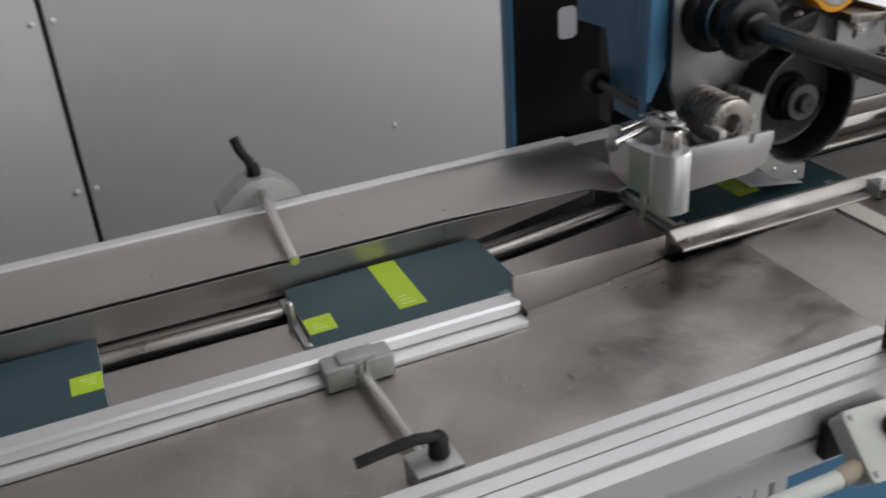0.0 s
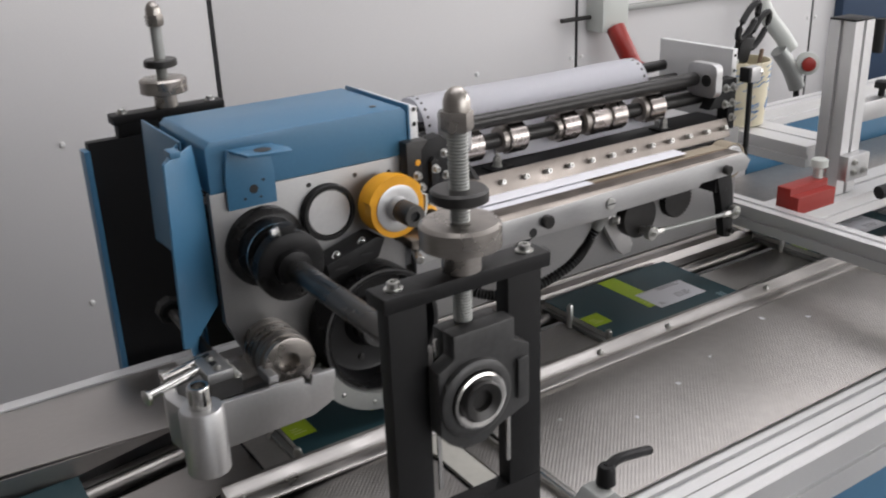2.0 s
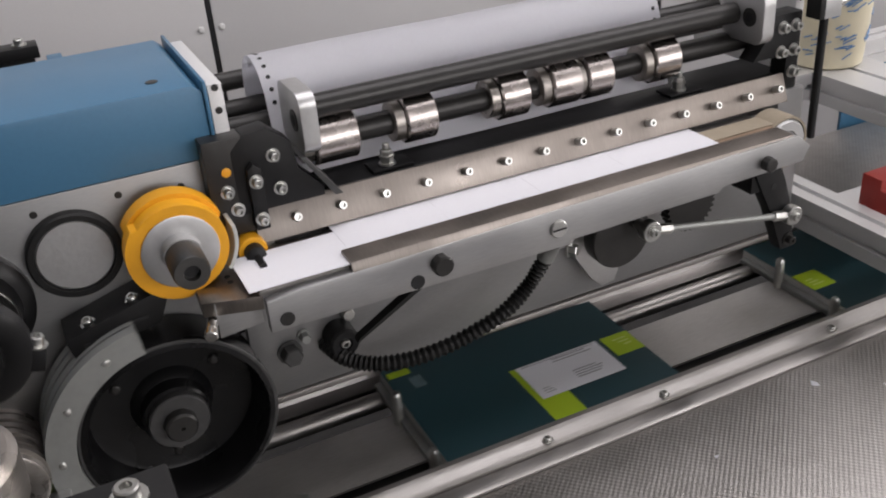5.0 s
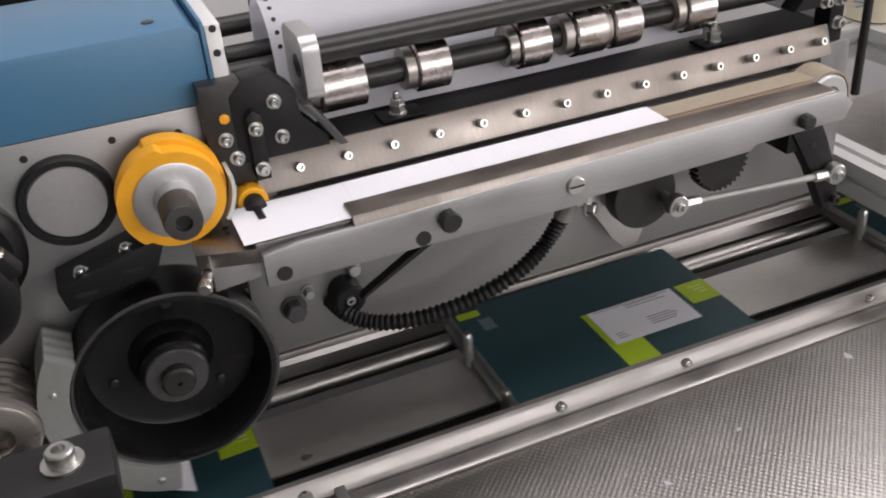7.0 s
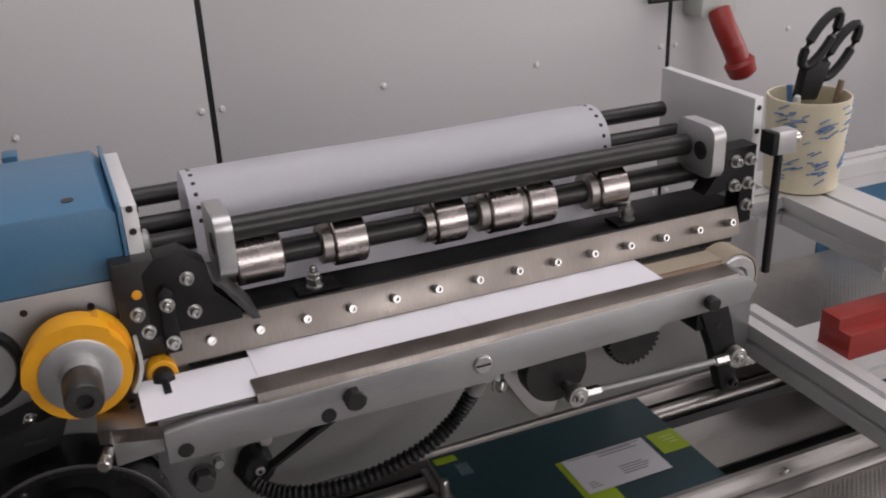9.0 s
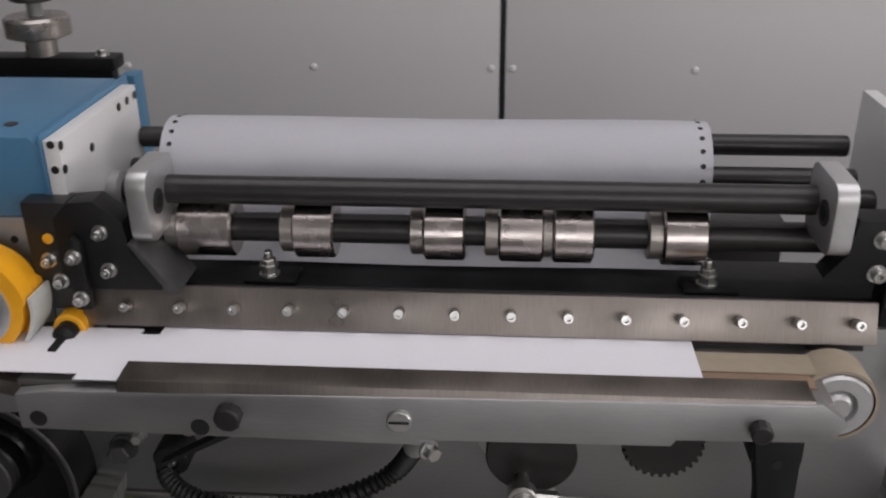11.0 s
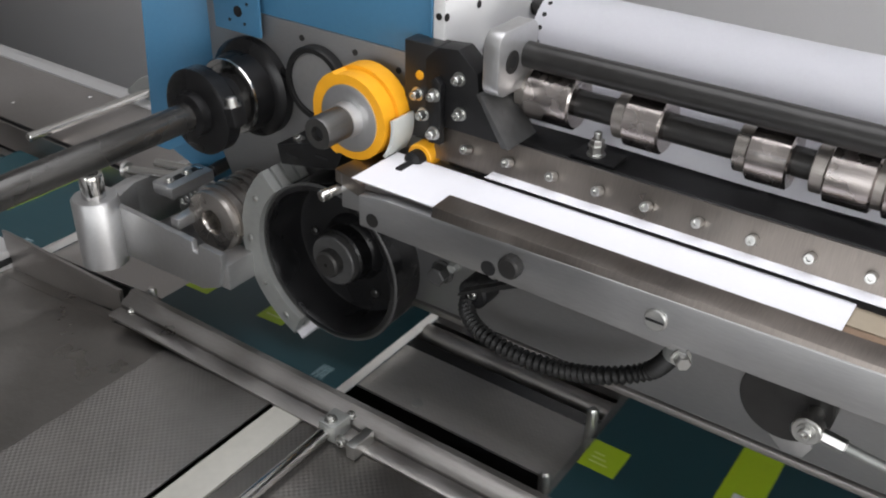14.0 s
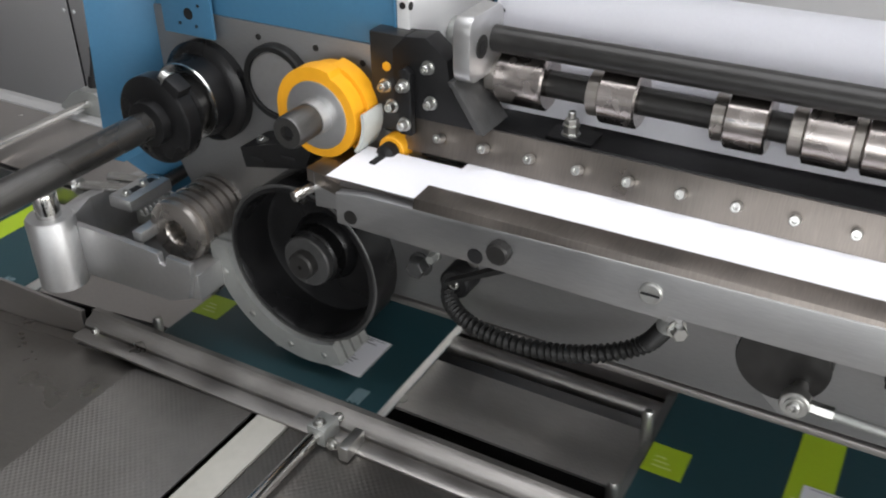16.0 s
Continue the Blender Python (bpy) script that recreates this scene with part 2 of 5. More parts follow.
def spline(points, steps):
    """A smooth line through points."""
    p = [Vector(q) for q in points]
    p = [2 * p[0] - p[1], *p, 2 * p[-1] - p[-2]]
    out = []
    for i in range(1, len(p) - 2):
        for s in range(steps):
            t = s / steps
            a, b, c, d = p[i - 1 : i + 3]
            out.append(0.5 * (2 * b + (c - a) * t + (2 * a - 5 * b + 4 * c - d) * t * t + (3 * b - a - 3 * c + d) * t ** 3))
    return [*out, p[-2]]


def socket_bolt(at, axis, r=0.0048, high=0.007, washer=True, bm=None):
    """A hex-socket cap screw: washer, knurled head and the hollow in it."""
    prof = ([(0, r * 1.5), (0.0012, r * 1.5)] if washer else []) + [(0.0012, r), (high - 0.0008, r), (high, r * 0.86), (high, r * 0.5), (high - 0.003, r * 0.48)]
    return lathe(at, axis, prof, 14, bm)


def hex_bolt(at, axis, r=0.007, high=0.006, bm=None):
    bm = lathe(at, axis, [(0, r * 1.25), (0.0015, r * 1.25)], 20, bm)
    return lathe(Vector(at) + Vector(axis).normalized() * 0.0015, axis, [(0, r), (high - 0.001, r), (high, r * 0.86)], 6, bm)


SOUTH, UP, EAST = (0, -1, 0), (0, 0, 1), (1, 0, 0)
X0, X1 = -5.6, 7.0

# ---- room ----
tagged(part("floor", box(-6.2, 7.4, -3.6, 2.7, -0.1, 0), FLOORM), "smooth grey coated workshop floor", "floor", kind="structure")
# The ceiling is left open where the added overhead fill lamp hangs.
roof = bmesh.new()
for a in ((-6.2, 0.3, -3.6, 2.7), (3.5, 7.4, -3.6, 2.7), (0.3, 3.5, -3.6, 0.15), (0.3, 3.5, 1.65, 2.7)):
    box(*a, 3.0, 3.1, bm=roof)
tagged(part("ceiling", roof, CEIL), "plain white ceiling with an added opening for the overhead fill", "ceiling", kind="structure")
back = tagged(part("wall_north", box(-6.2, 7.4, 2.56, 2.7, 0, 3.0), SEAM), "wall of pale grey screwed panels with black joints", "wall", kind="structure")
tagged(part("wall_west", box(-6.3, -6.2, -3.6, 2.7, 0, 3.0), WALLPAINT), "plain pale grey wall", "wall", kind="structure")


def wall_with_window(name, along, across, lo, hi, w0, w1):
    """A wall with one long window opening; along: 'x' or 'y'."""
    bm = bmesh.new()
    for a0, a1, z0, z1 in ((lo, hi, 0, 1.1), (lo, hi, 2.85, 3.0), (lo, w0, 1.1, 2.85), (w1, hi, 1.1, 2.85)):
        if along == "x":
            box(a0, a1, across[0], across[1], z0, z1, bm=bm)
        else:
            box(across[0], across[1], a0, a1, z0, z1, bm=bm)
    return tagged(part(name, bm, WALLPAINT), "plain pale grey wall with a long window", "wall", kind="structure")


wall_with_window("wall_east", "y", (7.4, 7.5), -3.6, 2.7, -2.2, 2.5)
wall_with_window("wall_south", "x", (-3.7, -3.6), -6.2, 7.4, 0.5, 5.5)

seams = [-5.38, -4.03, -2.68, -1.34, -0.010, 1.338, 2.678, 4.018, 5.36]
for a, b in zip(seams, seams[1:]):
    part("panel", box(a + 0.007, b - 0.007, 2.545, 2.57, 0.05, 2.95, 0.002), WALLPAINT, back)
for s in seams[1:-1]:
    part("gasket", box(s - 0.0068, s + 0.0068, 2.5475, 2.5595, 0.05, 2.95), SEAM, back)
for k, s in enumerate(seams[2:-1]):
    for dx in (-0.026, 0.024, 0.447, 0.90):
        for z in (0.02, 0.48, 0.94, 1.40):
            part("bolt", lathe((s + dx, 2.545, z), SOUTH, [(0, 0.008), (0.003, 0.008), (0.006, 0.005)], 10), CEIL, back)

# ---- machine bench ----
def grooved(axis, x0, x1, y0, y1, z0, z1, g=0.008, d=0.006):
    """Section of a slotted bar lying along x or y, or standing along z."""
    def outline(a0, a1, b0, b1):
        am, bmid = (a0 + a1) / 2, (b0 + b1) / 2
        h = g / 2
        return [(a0, b0), (am - h, b0), (am - h, b0 + d), (am + h, b0 + d), (am + h, b0), (a1, b0), (a1, bmid - h), (a1 - d, bmid - h), (a1 - d, bmid + h), (a1, bmid + h), (a1, b1),
                (am + h, b1), (am + h, b1 - d), (am - h, b1 - d), (am - h, b1), (a0, b1), (a0, bmid + h), (a0 + d, bmid + h), (a0 + d, bmid - h), (a0, bmid - h)]
    if axis == "x":
        return prism(outline(y0, y1, z0, z1), "yz", x0, x1)
    if axis == "y":
        return prism(outline(x0, x1, z0, z1), "xz", y0, y1)
    return prism(outline(x0, x1, y0, y1), "xy", z0, z1)


TABLE, BED, BOOKTOP, SUNK = 0.893, 0.876, 0.8915, 0.036


def rise(x):
    """How far the bed lies below its full height: the feeding side is lower and climbs to the head."""
    u = min(1.0, max(0.0, (x - 0.40) / 0.50))
    return -SUNK * (1 - u * u * (3 - 2 * u))


def sagged(bm, cuts=()):
    """Let a long strip follow the climb of the bed."""
    for x in (*cuts, *(0.40 + 0.05 * i for i in range(11))):
        bmesh.ops.bisect_plane(bm, geom=[*bm.verts, *bm.edges, *bm.faces], plane_co=(x, 0, 0), plane_no=(1, 0, 0))
    for v in bm.verts:
        v.co.z += rise(v.co.x)
    return bm


bench = thing("machine_bench", (1.0, 0.9, 0.0), "long machine bench with aluminium frame and blue panels", "machine bench")
part("front_rail", grooved("x", X0, X1, 0.535, 0.575, 0.81, 0.887), ALU, bench)
part("front_rail", grooved("x", X0, X1, 0.577, 0.617, 0.81, 0.887), ALU, bench)
part("lower_rail", grooved("x", X0, X1, 0.54, 0.58, 0.10, 0.14), ALU, bench)
part("back_rail", grooved("x", X0, X1, 1.305, 1.345, 0.78, 0.86), ALU, bench)
posts = [1.27 + 0.72 * k for k in range(-9, 8)]
for p in posts:
    part("post", grooved("z", p - 0.042, p - 0.002, 0.54, 0.58, 0.0, 0.81), ALU, bench)
    part("post", grooved("z", p + 0.0, p + 0.04, 0.54, 0.58, 0.0, 0.81), ALU, bench)
    part("back_post", grooved("z", p - 0.02, p + 0.02, 1.305, 1.345, 0.0, 0.78), ALU, bench)
for a, b in zip(posts, posts[1:]):
    panel = part("side_panel", box(a + 0.042, b - 0.044, 0.552, 0.556, 0.14, 0.808, 0.001), BLUE, bench)
    for bx in (a + 0.075, b - 0.075):
        part("panel_screw", hex_bolt((bx, 0.552, 0.745), SOUTH, 0.006, 0.005), DARKSTEEL, bench)
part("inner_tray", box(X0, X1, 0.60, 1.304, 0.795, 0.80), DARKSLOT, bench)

# table sheets on the near side
cover_sheet = thing("table_sheet", (0.4, 0.7, TABLE - SUNK), "worn sheet steel cover, smooth on the feeding side", "metal sheet")
part("smooth_sheet", sagged(box(0.447, 0.671, 0.8575, 0.8725, TABLE - 0.002, TABLE, bm=box(X0, 0.770, 0.605, 0.857, TABLE - 0.002, TABLE))), TABLESTEEL, cover_sheet, "smooth dented sheet steel")
part("dimpled_sheet", sagged(box(0.7702, 0.925, 0.605, 0.857, TABLE - 0.002, TABLE)), DIMPLED, cover_sheet, "finely dimpled sheet steel")
solo("table_strip", box(0.932, 0.966, 0.605, 0.858, TABLE - 0.004, TABLE + 0.001, 0.0006), STRIPPLASTIC, (0.95, 0.7, TABLE), "narrow off-white plastic strip across the bench", "plastic strip")
solo("dimpled_table_sheet", box(0.969, X1, 0.612, 0.858, TABLE - 0.002, TABLE, 0.0006), DIMPLED, (1.8, 0.7, TABLE), "dimpled steel cover sheet with paper scraps on it", "metal sheet")
for i in range(9):
    x, y = 1.08 + 0.11 * i + random.uniform(-0.04, 0.04), random.uniform(0.66, 0.82)
    a, s = random.uniform(0, 6.28), random.uniform(0.0025, 0.0065)
    bm = bmesh.new()
    bm.faces.new([bm.verts.new((x + s * k * math.cos(a + t), y + s * k * math.sin(a + t), TABLE + 0.0008 + 0.0008 * k * math.sin(t))) for t, k in ((0, 1.0), (1.2, 0.7), (2.6, 1.2), (4.2, 0.6))])
    bmesh.ops.solidify(bm, geom=bm.faces, thickness=0.0003)
    solo("paper_scrap", bm, PAPER, (x, y, TABLE), "tiny torn white paper scrap on the steel sheet", "paper scrap", "paper scraps on the table")

# ---- conveyor bed ----
bed = thing("conveyor_bed", (1.0, 1.0, 0.84), "steel conveyor bed with dark slots and a round guide bar", "conveyor")
part("slide_plate", sagged(box(0.76, X1, 0.938, 1.022, BED - 0.003, BED)), SLIDESTEEL, bed, "dimpled steel slide plate")
part("slide_plate", sagged(box(X0, 0.756, 0.938, 1.022, BED - 0.003, BED)), STEEL, bed, "smooth steel slide plate")
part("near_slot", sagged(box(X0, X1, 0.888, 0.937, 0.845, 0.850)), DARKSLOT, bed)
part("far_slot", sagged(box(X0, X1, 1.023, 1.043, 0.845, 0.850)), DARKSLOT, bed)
part("guide_bar", sagged(rod((X0, 1.060, BED - 0.006), (X1, 1.060, BED - 0.006), 0.0105, 24)), RAILSTEEL, bed)
part("back_ledge", sagged(prism([(1.076, 0.850), (1.076, BED), (1.095, BED + 0.002), (1.10, BED + 0.016), (1.135, BED + 0.020), (1.135, 0.850)], "yz", 0.725, X1)), STEEL, bed)
part("back_strip", sagged(box(X0, 0.724, 1.076, 1.091, 0.850, BED - 0.002)), STEEL, bed)
part("back_guide", box(0.76, X1, 1.137, 1.145, 0.86, 0.93, 0.001), STEEL, bed)
part("sensor_window", box(0.914, 0.944, 0.945, 0.986, BED - 0.002, BED + 0.0012, 0.0005), PAPER, bed, "white sensor window in the slide plate")
for x in (0.83, 1.03):
    part("screw", lathe((x, 0.95, BED), UP, [(0, 0.006), (0.001, 0.006), (0.0015, 0.004)], 12), ZINC, bed)

# near guide rail
rail = thing("guide_rail", (1.2, 0.865, TABLE), "polished steel guide rail along the conveyor", "guide rail", moved=(0.01, 0.006, 0))
part("rail_bar", prism([(0.884, 0.872), (0.884, 0.908), (0.881, 0.911), (0.875, 0.911), (0.871, 0.907), (0.864, 0.905), (0.860, 0.901), (0.860, 0.8935), (0.873, 0.8935), (0.878, 0.872)], "yz", 0.672, X1), RAILSTEEL, rail)
part("rail_flange", prism([(0.842, 0.8935), (0.842, 0.8960), (0.845, 0.8975), (0.8590, 0.8975), (0.8590, 0.8935)], "yz", 0.672, X1), RAILSTEEL, rail)
part("end_screw", socket_bolt((0.69, 0.860, 0.899), SOUTH, 0.003, 0.005), ZINC, rail)
for x in (1.0, 1.25, 1.39, 1.62, 2.0):
    part("rail_screw", socket_bolt((x, 0.8655, 0.905), UP, 0.004, 0.004), ZINC, rail)
apron = solo("side_apron", prism([(0.450, 0.8580), (0.450, 0.911), (0.671, 0.910), (0.671, 0.8800), (0.60, 0.8690), (0.52, 0.8610)], "xz", 0.873, 0.8755, 0.0004), STEEL, (0.55, 0.874, 0.895), "thin sheet steel apron between guide rail and side bar", "metal sheet")
wedge = solo("side_apron", box(0.450, 0.671, 0.8765, 0.8785, 0.86, 0.909, 0.0004), STEEL, (0.55, 0.878, 0.86), "thin upright sheet steel lining beside the conveyor", "metal sheet")

side = thing("side_bar", (0.0, 0.86, TABLE - SUNK), "slotted aluminium side bar on the bench", "aluminium bar", moved=(0.008, 0, 0))
part("upper_bar", prism([(0.889, 0.842), (0.889, 0.881), (0.864, 0.883), (0.860, 0.880), (0.860, 0.868), (0.866, 0.868), (0.866, 0.842)], "yz", X0, 0.445), ALU, side)
part("lower_bar", box(X0, 0.445, 0.840, 0.8655, TABLE - SUNK + 0.001, TABLE - SUNK + 0.009, 0.001), ALU, side)
part("end_cap", box(0.4455, 0.449, 0.850, 0.886, 0.866, 0.874, 0.0005), BLACK, side)

rodclamp = thing("side_bar_clamp", (0.225, 0.84, TABLE - SUNK), "grey cast clamp with rod and black lever", "clamp", moved=(0.008, 0.0, 0.0))
part("jaw", box(0.188, 0.222, 0.826, 0.858, TABLE - SUNK + 0.0015, 0.887, 0.003), GREYRAIL, rodclamp)
part("jaw", box(0.234, 0.268, 0.826, 0.858, TABLE - SUNK + 0.0015, 0.887, 0.003), GREYRAIL, rodclamp)
part("bridge", box(0.205, 0.25, 0.830, 0.854, 0.876, 0.892, 0.003), GREYRAIL, rodclamp)
part("rod", rod((0.228, 0.85, 0.872), (0.240, 0.62, 0.872), 0.0065), CHROME, rodclamp)
part("block", box(0.215, 0.265, 0.625, 0.665, TABLE - SUNK + 0.0005, 0.885, 0.004), GREYRAIL, rodclamp)


def lever(parent, base, tip, name="lever"):
    """Black clamping lever: hub, tapered bent arm and a bare screw."""
    b, t = Vector(base), Vector(tip)
    part(name + "_hub", lathe(b, UP, [(0, 0.009), (0.002, 0.011), (0.020, 0.010), (0.024, 0.008)], 18), BLACK, parent)
    mid = b + Vector((0, 0, 0.02))
    pts = spline([mid, mid.lerp(t, 0.25) + Vector((0, 0, 0.006)), mid.lerp(t, 0.6) + Vector((0, 0, 0.004)), t], 5)
    part(name, sweep(pts, 0.0058, 10), BLACK, parent)


lever(rodclamp, (0.247, 0.648, 0.885), (0.165, 0.650, 0.905))

# ---- far fence on the feeding side ----
fence = thing("far_fence", (0.2, 1.05, 0.85), "bent sheet steel fence with flat top along the conveyor", "fence")
part("flange", prism([(X0, 1.092), (0.45, 1.101), (0.684, 1.083), (0.714, 1.053), (0.752, 1.062), (0.752, 1.2595), (X0, 1.2595)], "xy", 0.8885, 0.891, 0.0008), STEEL, fence)
part("lip", prism([(X0, 0.842), (X0, 0.888), (0.45, 0.888), (0.45, 0.842)], "xz", 1.0925, 1.0945), STEEL, fence)
bm = prism([(0.451, 1.0945), (0.451, 1.0925), (0.684, 1.0835), (0.684, 1.0855)], "xy", 0.842, 0.888)
for v in bm.verts:
    if v.co.x > 0.6 and v.co.z < 0.86:
        v.co.z = 0.883
part("lip_end", bm, STEEL, fence)
part("edge_strip", box(X0, 0.752, 1.261, 1.282, 0.862, 0.8935, 0.001), ALU, fence)
for x in (-2.4, -0.45, 0.64):
    part("stay", box(x, x + 0.04, 1.265, 1.345, 0.8602, 0.8615), ALU, fence)
for x, y in ((0.056, 1.145), (0.135, 1.235), (0.337, 1.19), (0.47, 1.13)):
    part("rivet", lathe((x, y, 0.891), UP, [(0, 0.0045), (0.001, 0.004), (0.0015, 0.002)], 10), STEEL, fence)
fclamp = thing("fence_clamp", (0.2325, 1.343, 0.8605), "grey cast clamp with black lever on the fence", "clamp", moved=(0.004, -0.036, 0.0))
part("foot", prism([(0.170, 0.8605), (0.170, 0.898), (0.202, 0.924), (0.220, 0.933), (0.255, 0.933), (0.273, 0.920), (0.295, 0.898), (0.295, 0.8605)], "xz", 1.3195, 1.368, 0.003), GREYRAIL, fclamp)
part("rod", rod((0.236, 1.322, 0.912), (0.2245, 1.096, 0.9055), 0.0073), CHROME, fclamp)
part("lever_hub", lathe((0.233, 1.345, 0.933), UP, [(0, 0.0115), (0.012, 0.0105), (0.017, 0.0085)], 16), BLACK, fclamp)
part("lever", sweep(spline([(0.233, 1.345, 0.942), (0.229, 1.352, 0.955), (0.2215, 1.363, 0.968), (0.216, 1.371, 0.987)], 5), 0.0077, 10), BLACK, fclamp)


# ---- labelling head: body ----
head = thing("labelling_head", (1.15, 1.05, 0.93), "card affixing head with grey side plate and blue cover", "machine head", moved=(0, -0.019, 0.004))
part("side_plate", prism([(0.746, 1.06), (0.746, 1.224), (1.004, 1.224), (1.004, 0.980), (0.86, 0.935), (0.80, 0.935)], "xz", 1.000, 1.012, 0.001), GREYPLATE, head, "ground grey side plate")
cover = part("cover", prism([(0.748, 1.224), (0.748, 1.279), (0.755, 1.286), (1.010, 1.286), (1.017, 1.279), (1.017, 1.224)], "xz", 1.001, 1.163, 0.002), BLUE, head, "blue lacquered cover box")
part("cover_hole", lathe((0.984, 1.030, 1.2862), UP, [(0, 0.005), (0.0006, 0.005)], 14), DARKSTEEL, cover)
part("cover_edge", box(1.0175, 1.0205, 0.999, 1.166, 1.228, 1.288, 0.0008), BLUE, cover)
part("end_plate", box(1.021, 1.033, 1.000, 1.150, 1.190, 1.284, 0.001), PALEALU, head, "bright end plate with drilled holes")
for y, z in ((0.992, 1.280), (0.992, 1.262), (0.992, 1.240), (1.04, 1.262), (1.10, 1.276), (1.118, 1.276), (1.135, 1.276), (1.06, 1.225)):
    part("plate_hole", lathe((1.0332, y + 0.01, z), EAST, [(0, 0.0035), (0.0005, 0.0035)], 12), DARKSTEEL, head)
for z in (1.281, 1.262, 1.240):
    part("edge_hole", lathe((1.027, 0.9998, z), SOUTH, [(0, 0.003), (0.0005, 0.003)], 12), DARKSTEEL, head)
for x, z in ((0.872, 1.2115), (0.936, 1.2115), (0.985, 1.206), (0.80, 1.205)):
    part("plate_screw", lathe((x, 1.000, z), SOUTH, [(0, 0.003), (0.0008, 0.003)], 10), DARKSTEEL, head)
part("rear_body", box(0.76, 1.60, 1.165, 1.20, 0.95, 1.16, 0.002), DARKSTEEL, head)
part("lower_plate", prism([(1.012, 0.984), (1.012, 1.155), (1.648, 1.155), (1.648, 0.986)], "xz", 0.987, 0.999, 0.001), GREYPLATE, head, "ground grey lower plate")
part("lower_lip", box(1.012, 1.648, 0.984, 1.03, 0.977, 0.9835, 0.001), STEEL, head)

# blue guard on the feeding side
guard = thing("side_guard", (0.70, 1.0, 1.06), "folded blue sheet guard beside the side plate", "sheet guard", moved=(-0.002, -0.008, 0.0))
flap_sheet = prism([(0.004, 1.060), (-0.012, 1.066), (0.0, 1.283), (0.055, 1.290), (0.064, 1.225), (0.066, 1.12), (0.064, 1.088)], "xz", -0.0015, 0.0015, 0.0008)
bmesh.ops.transform(flap_sheet, matrix=pose(0.692, 0.959, 0, 0, 0, 37.5), verts=flap_sheet.verts)
part("front_flap", flap_sheet, BLUE, guard)
turned_sheet = prism([(0.006, 1.060), (0.003, 1.281), (0.115, 1.276), (0.115, 0.995), (0.06, 0.995)], "xz", -0.0012, 0.0012, 0.0006)
bmesh.ops.transform(turned_sheet, matrix=pose(0.691, 0.960, 0, 0, 0, 64), verts=turned_sheet.verts)
part("folded_edge", turned_sheet, BLUE, guard)
part("top_hook", box(0.704, 0.716, 0.968, 0.990, 1.2845, 1.292, 0.0015), BLUE, guard)
part("side_sheet", prism([(1.058, 0.995), (1.058, 1.279), (1.205, 1.279), (1.225, 1.106), (1.142, 1.110), (1.118, 0.995)], "yz", 0.7425, 0.7455, 0.0008), BLUE, guard)

bracket = thing("bent_bracket", (0.78, 0.96, 1.21), "blue bent bracket with round holes on the cover", "bracket", moved=(0.008, -0.014, 0.001))
part("plate", prism([(0.757, 1.206), (0.757, 1.245), (0.762, 1.2785), (0.812, 1.2785), (0.818, 1.245), (0.818, 1.206)], "xz", 0.987, 0.990, 0.0006), BLUE, bracket)
part("flange", prism([(0.764, 0.9862), (0.772, 0.948), (0.822, 0.938), (0.826, 0.952), (0.816, 0.9862)], "xy", 1.2755, 1.2785, 0.0006), BLUE, bracket)
part("gusset", box(0.759, 0.764, 0.9902, 0.9955, 1.216, 1.262, 0.0006), BLUE, bracket)
part("hole", lathe((0.790, 0.987, 1.227), SOUTH, [(0, 0.0055), (0.0005, 0.0055)], 18), SEAM, bracket)
part("hole", lathe((0.796, 0.962, 1.2787), UP, [(0, 0.010), (0.0004, 0.010)], 20), DARKSTEEL, bracket)
for x, z in ((0.803, 1.236), (0.778, 1.217), (0.798, 1.216)):
    part("small_hole", lathe((x, 0.987, z), SOUTH, [(0, 0.0017), (0.0005, 0.0017)], 10), SEAM, bracket)

# silver cap with black ring
cap = part("bearing_ring", lathe((0.893, 0.9995, 1.173), SOUTH, [(0, 0.0365), (0.008, 0.0365), (0.010, 0.035), (0.010, 0.0305), (0.006, 0.0300)], 48), RUBBER, head, "black rubber ring")
part("bearing_disc", lathe((0.893, 0.9995, 1.173), SOUTH, [(0, 0.0298), (0.0068, 0.0298), (0.0078, 0.0285)], 48), CAST, cap, "round silver bearing cap")

# ---- drive shaft with its collars, turning ----
SX, SZ = 0.806, 1.150
shaft = thing("drive_shaft", (SX, 0.8, SZ), "oiled dark steel drive shaft with clamp collars", "shaft")
part("end_sleeve", lathe((SX, 0.548, SZ), SOUTH, [(0, 0.0190), (0.020, 0.0190), (0.022, 0.0175), (0.019, 0.010), (0.014, 0.009)], 36), DARKSTEEL, shaft)
part("shaft_rod", rod((SX, 1.0, SZ), (SX, 0.535, SZ), 0.0135, 32), SHAFTSTEEL, shaft)
part("collar", lathe((SX, 0.960, SZ), SOUTH, [(0, 0.026), (0.002, 0.030), (0.010, 0.030), (0.012, 0.025), (0.020, 0.025), (0.022, 0.029), (0.030, 0.029), (0.033, 0.024), (0.040, 0.022)], 40), GLOSSBLACK, shaft)
part("clamp_ring", lathe((SX, 0.920, SZ), SOUTH, [(0, 0.034), (0.002, 0.042), (0.017, 0.042), (0.019, 0.039), (0.019, 0.022), (0.028, 0.021), (0.030, 0.0136)], 48), GLOSSBLACK, shaft)
part("clamp_ear", box(SX - 0.007, SX + 0.012, 0.902, 0.919, SZ + 0.036, SZ + 0.050, 0.002), BLACK, shaft)
part("clamp_screw", socket_bolt((SX - 0.0068, 0.910, SZ + 0.0435), (-1, 0, 0), 0.0055, 0.008), ZINC, shaft)
part("clamp_screw", socket_bolt((SX + 0.005, 0.902, SZ - 0.032), SOUTH, 0.004, 0.003), DARKSTEEL, shaft)
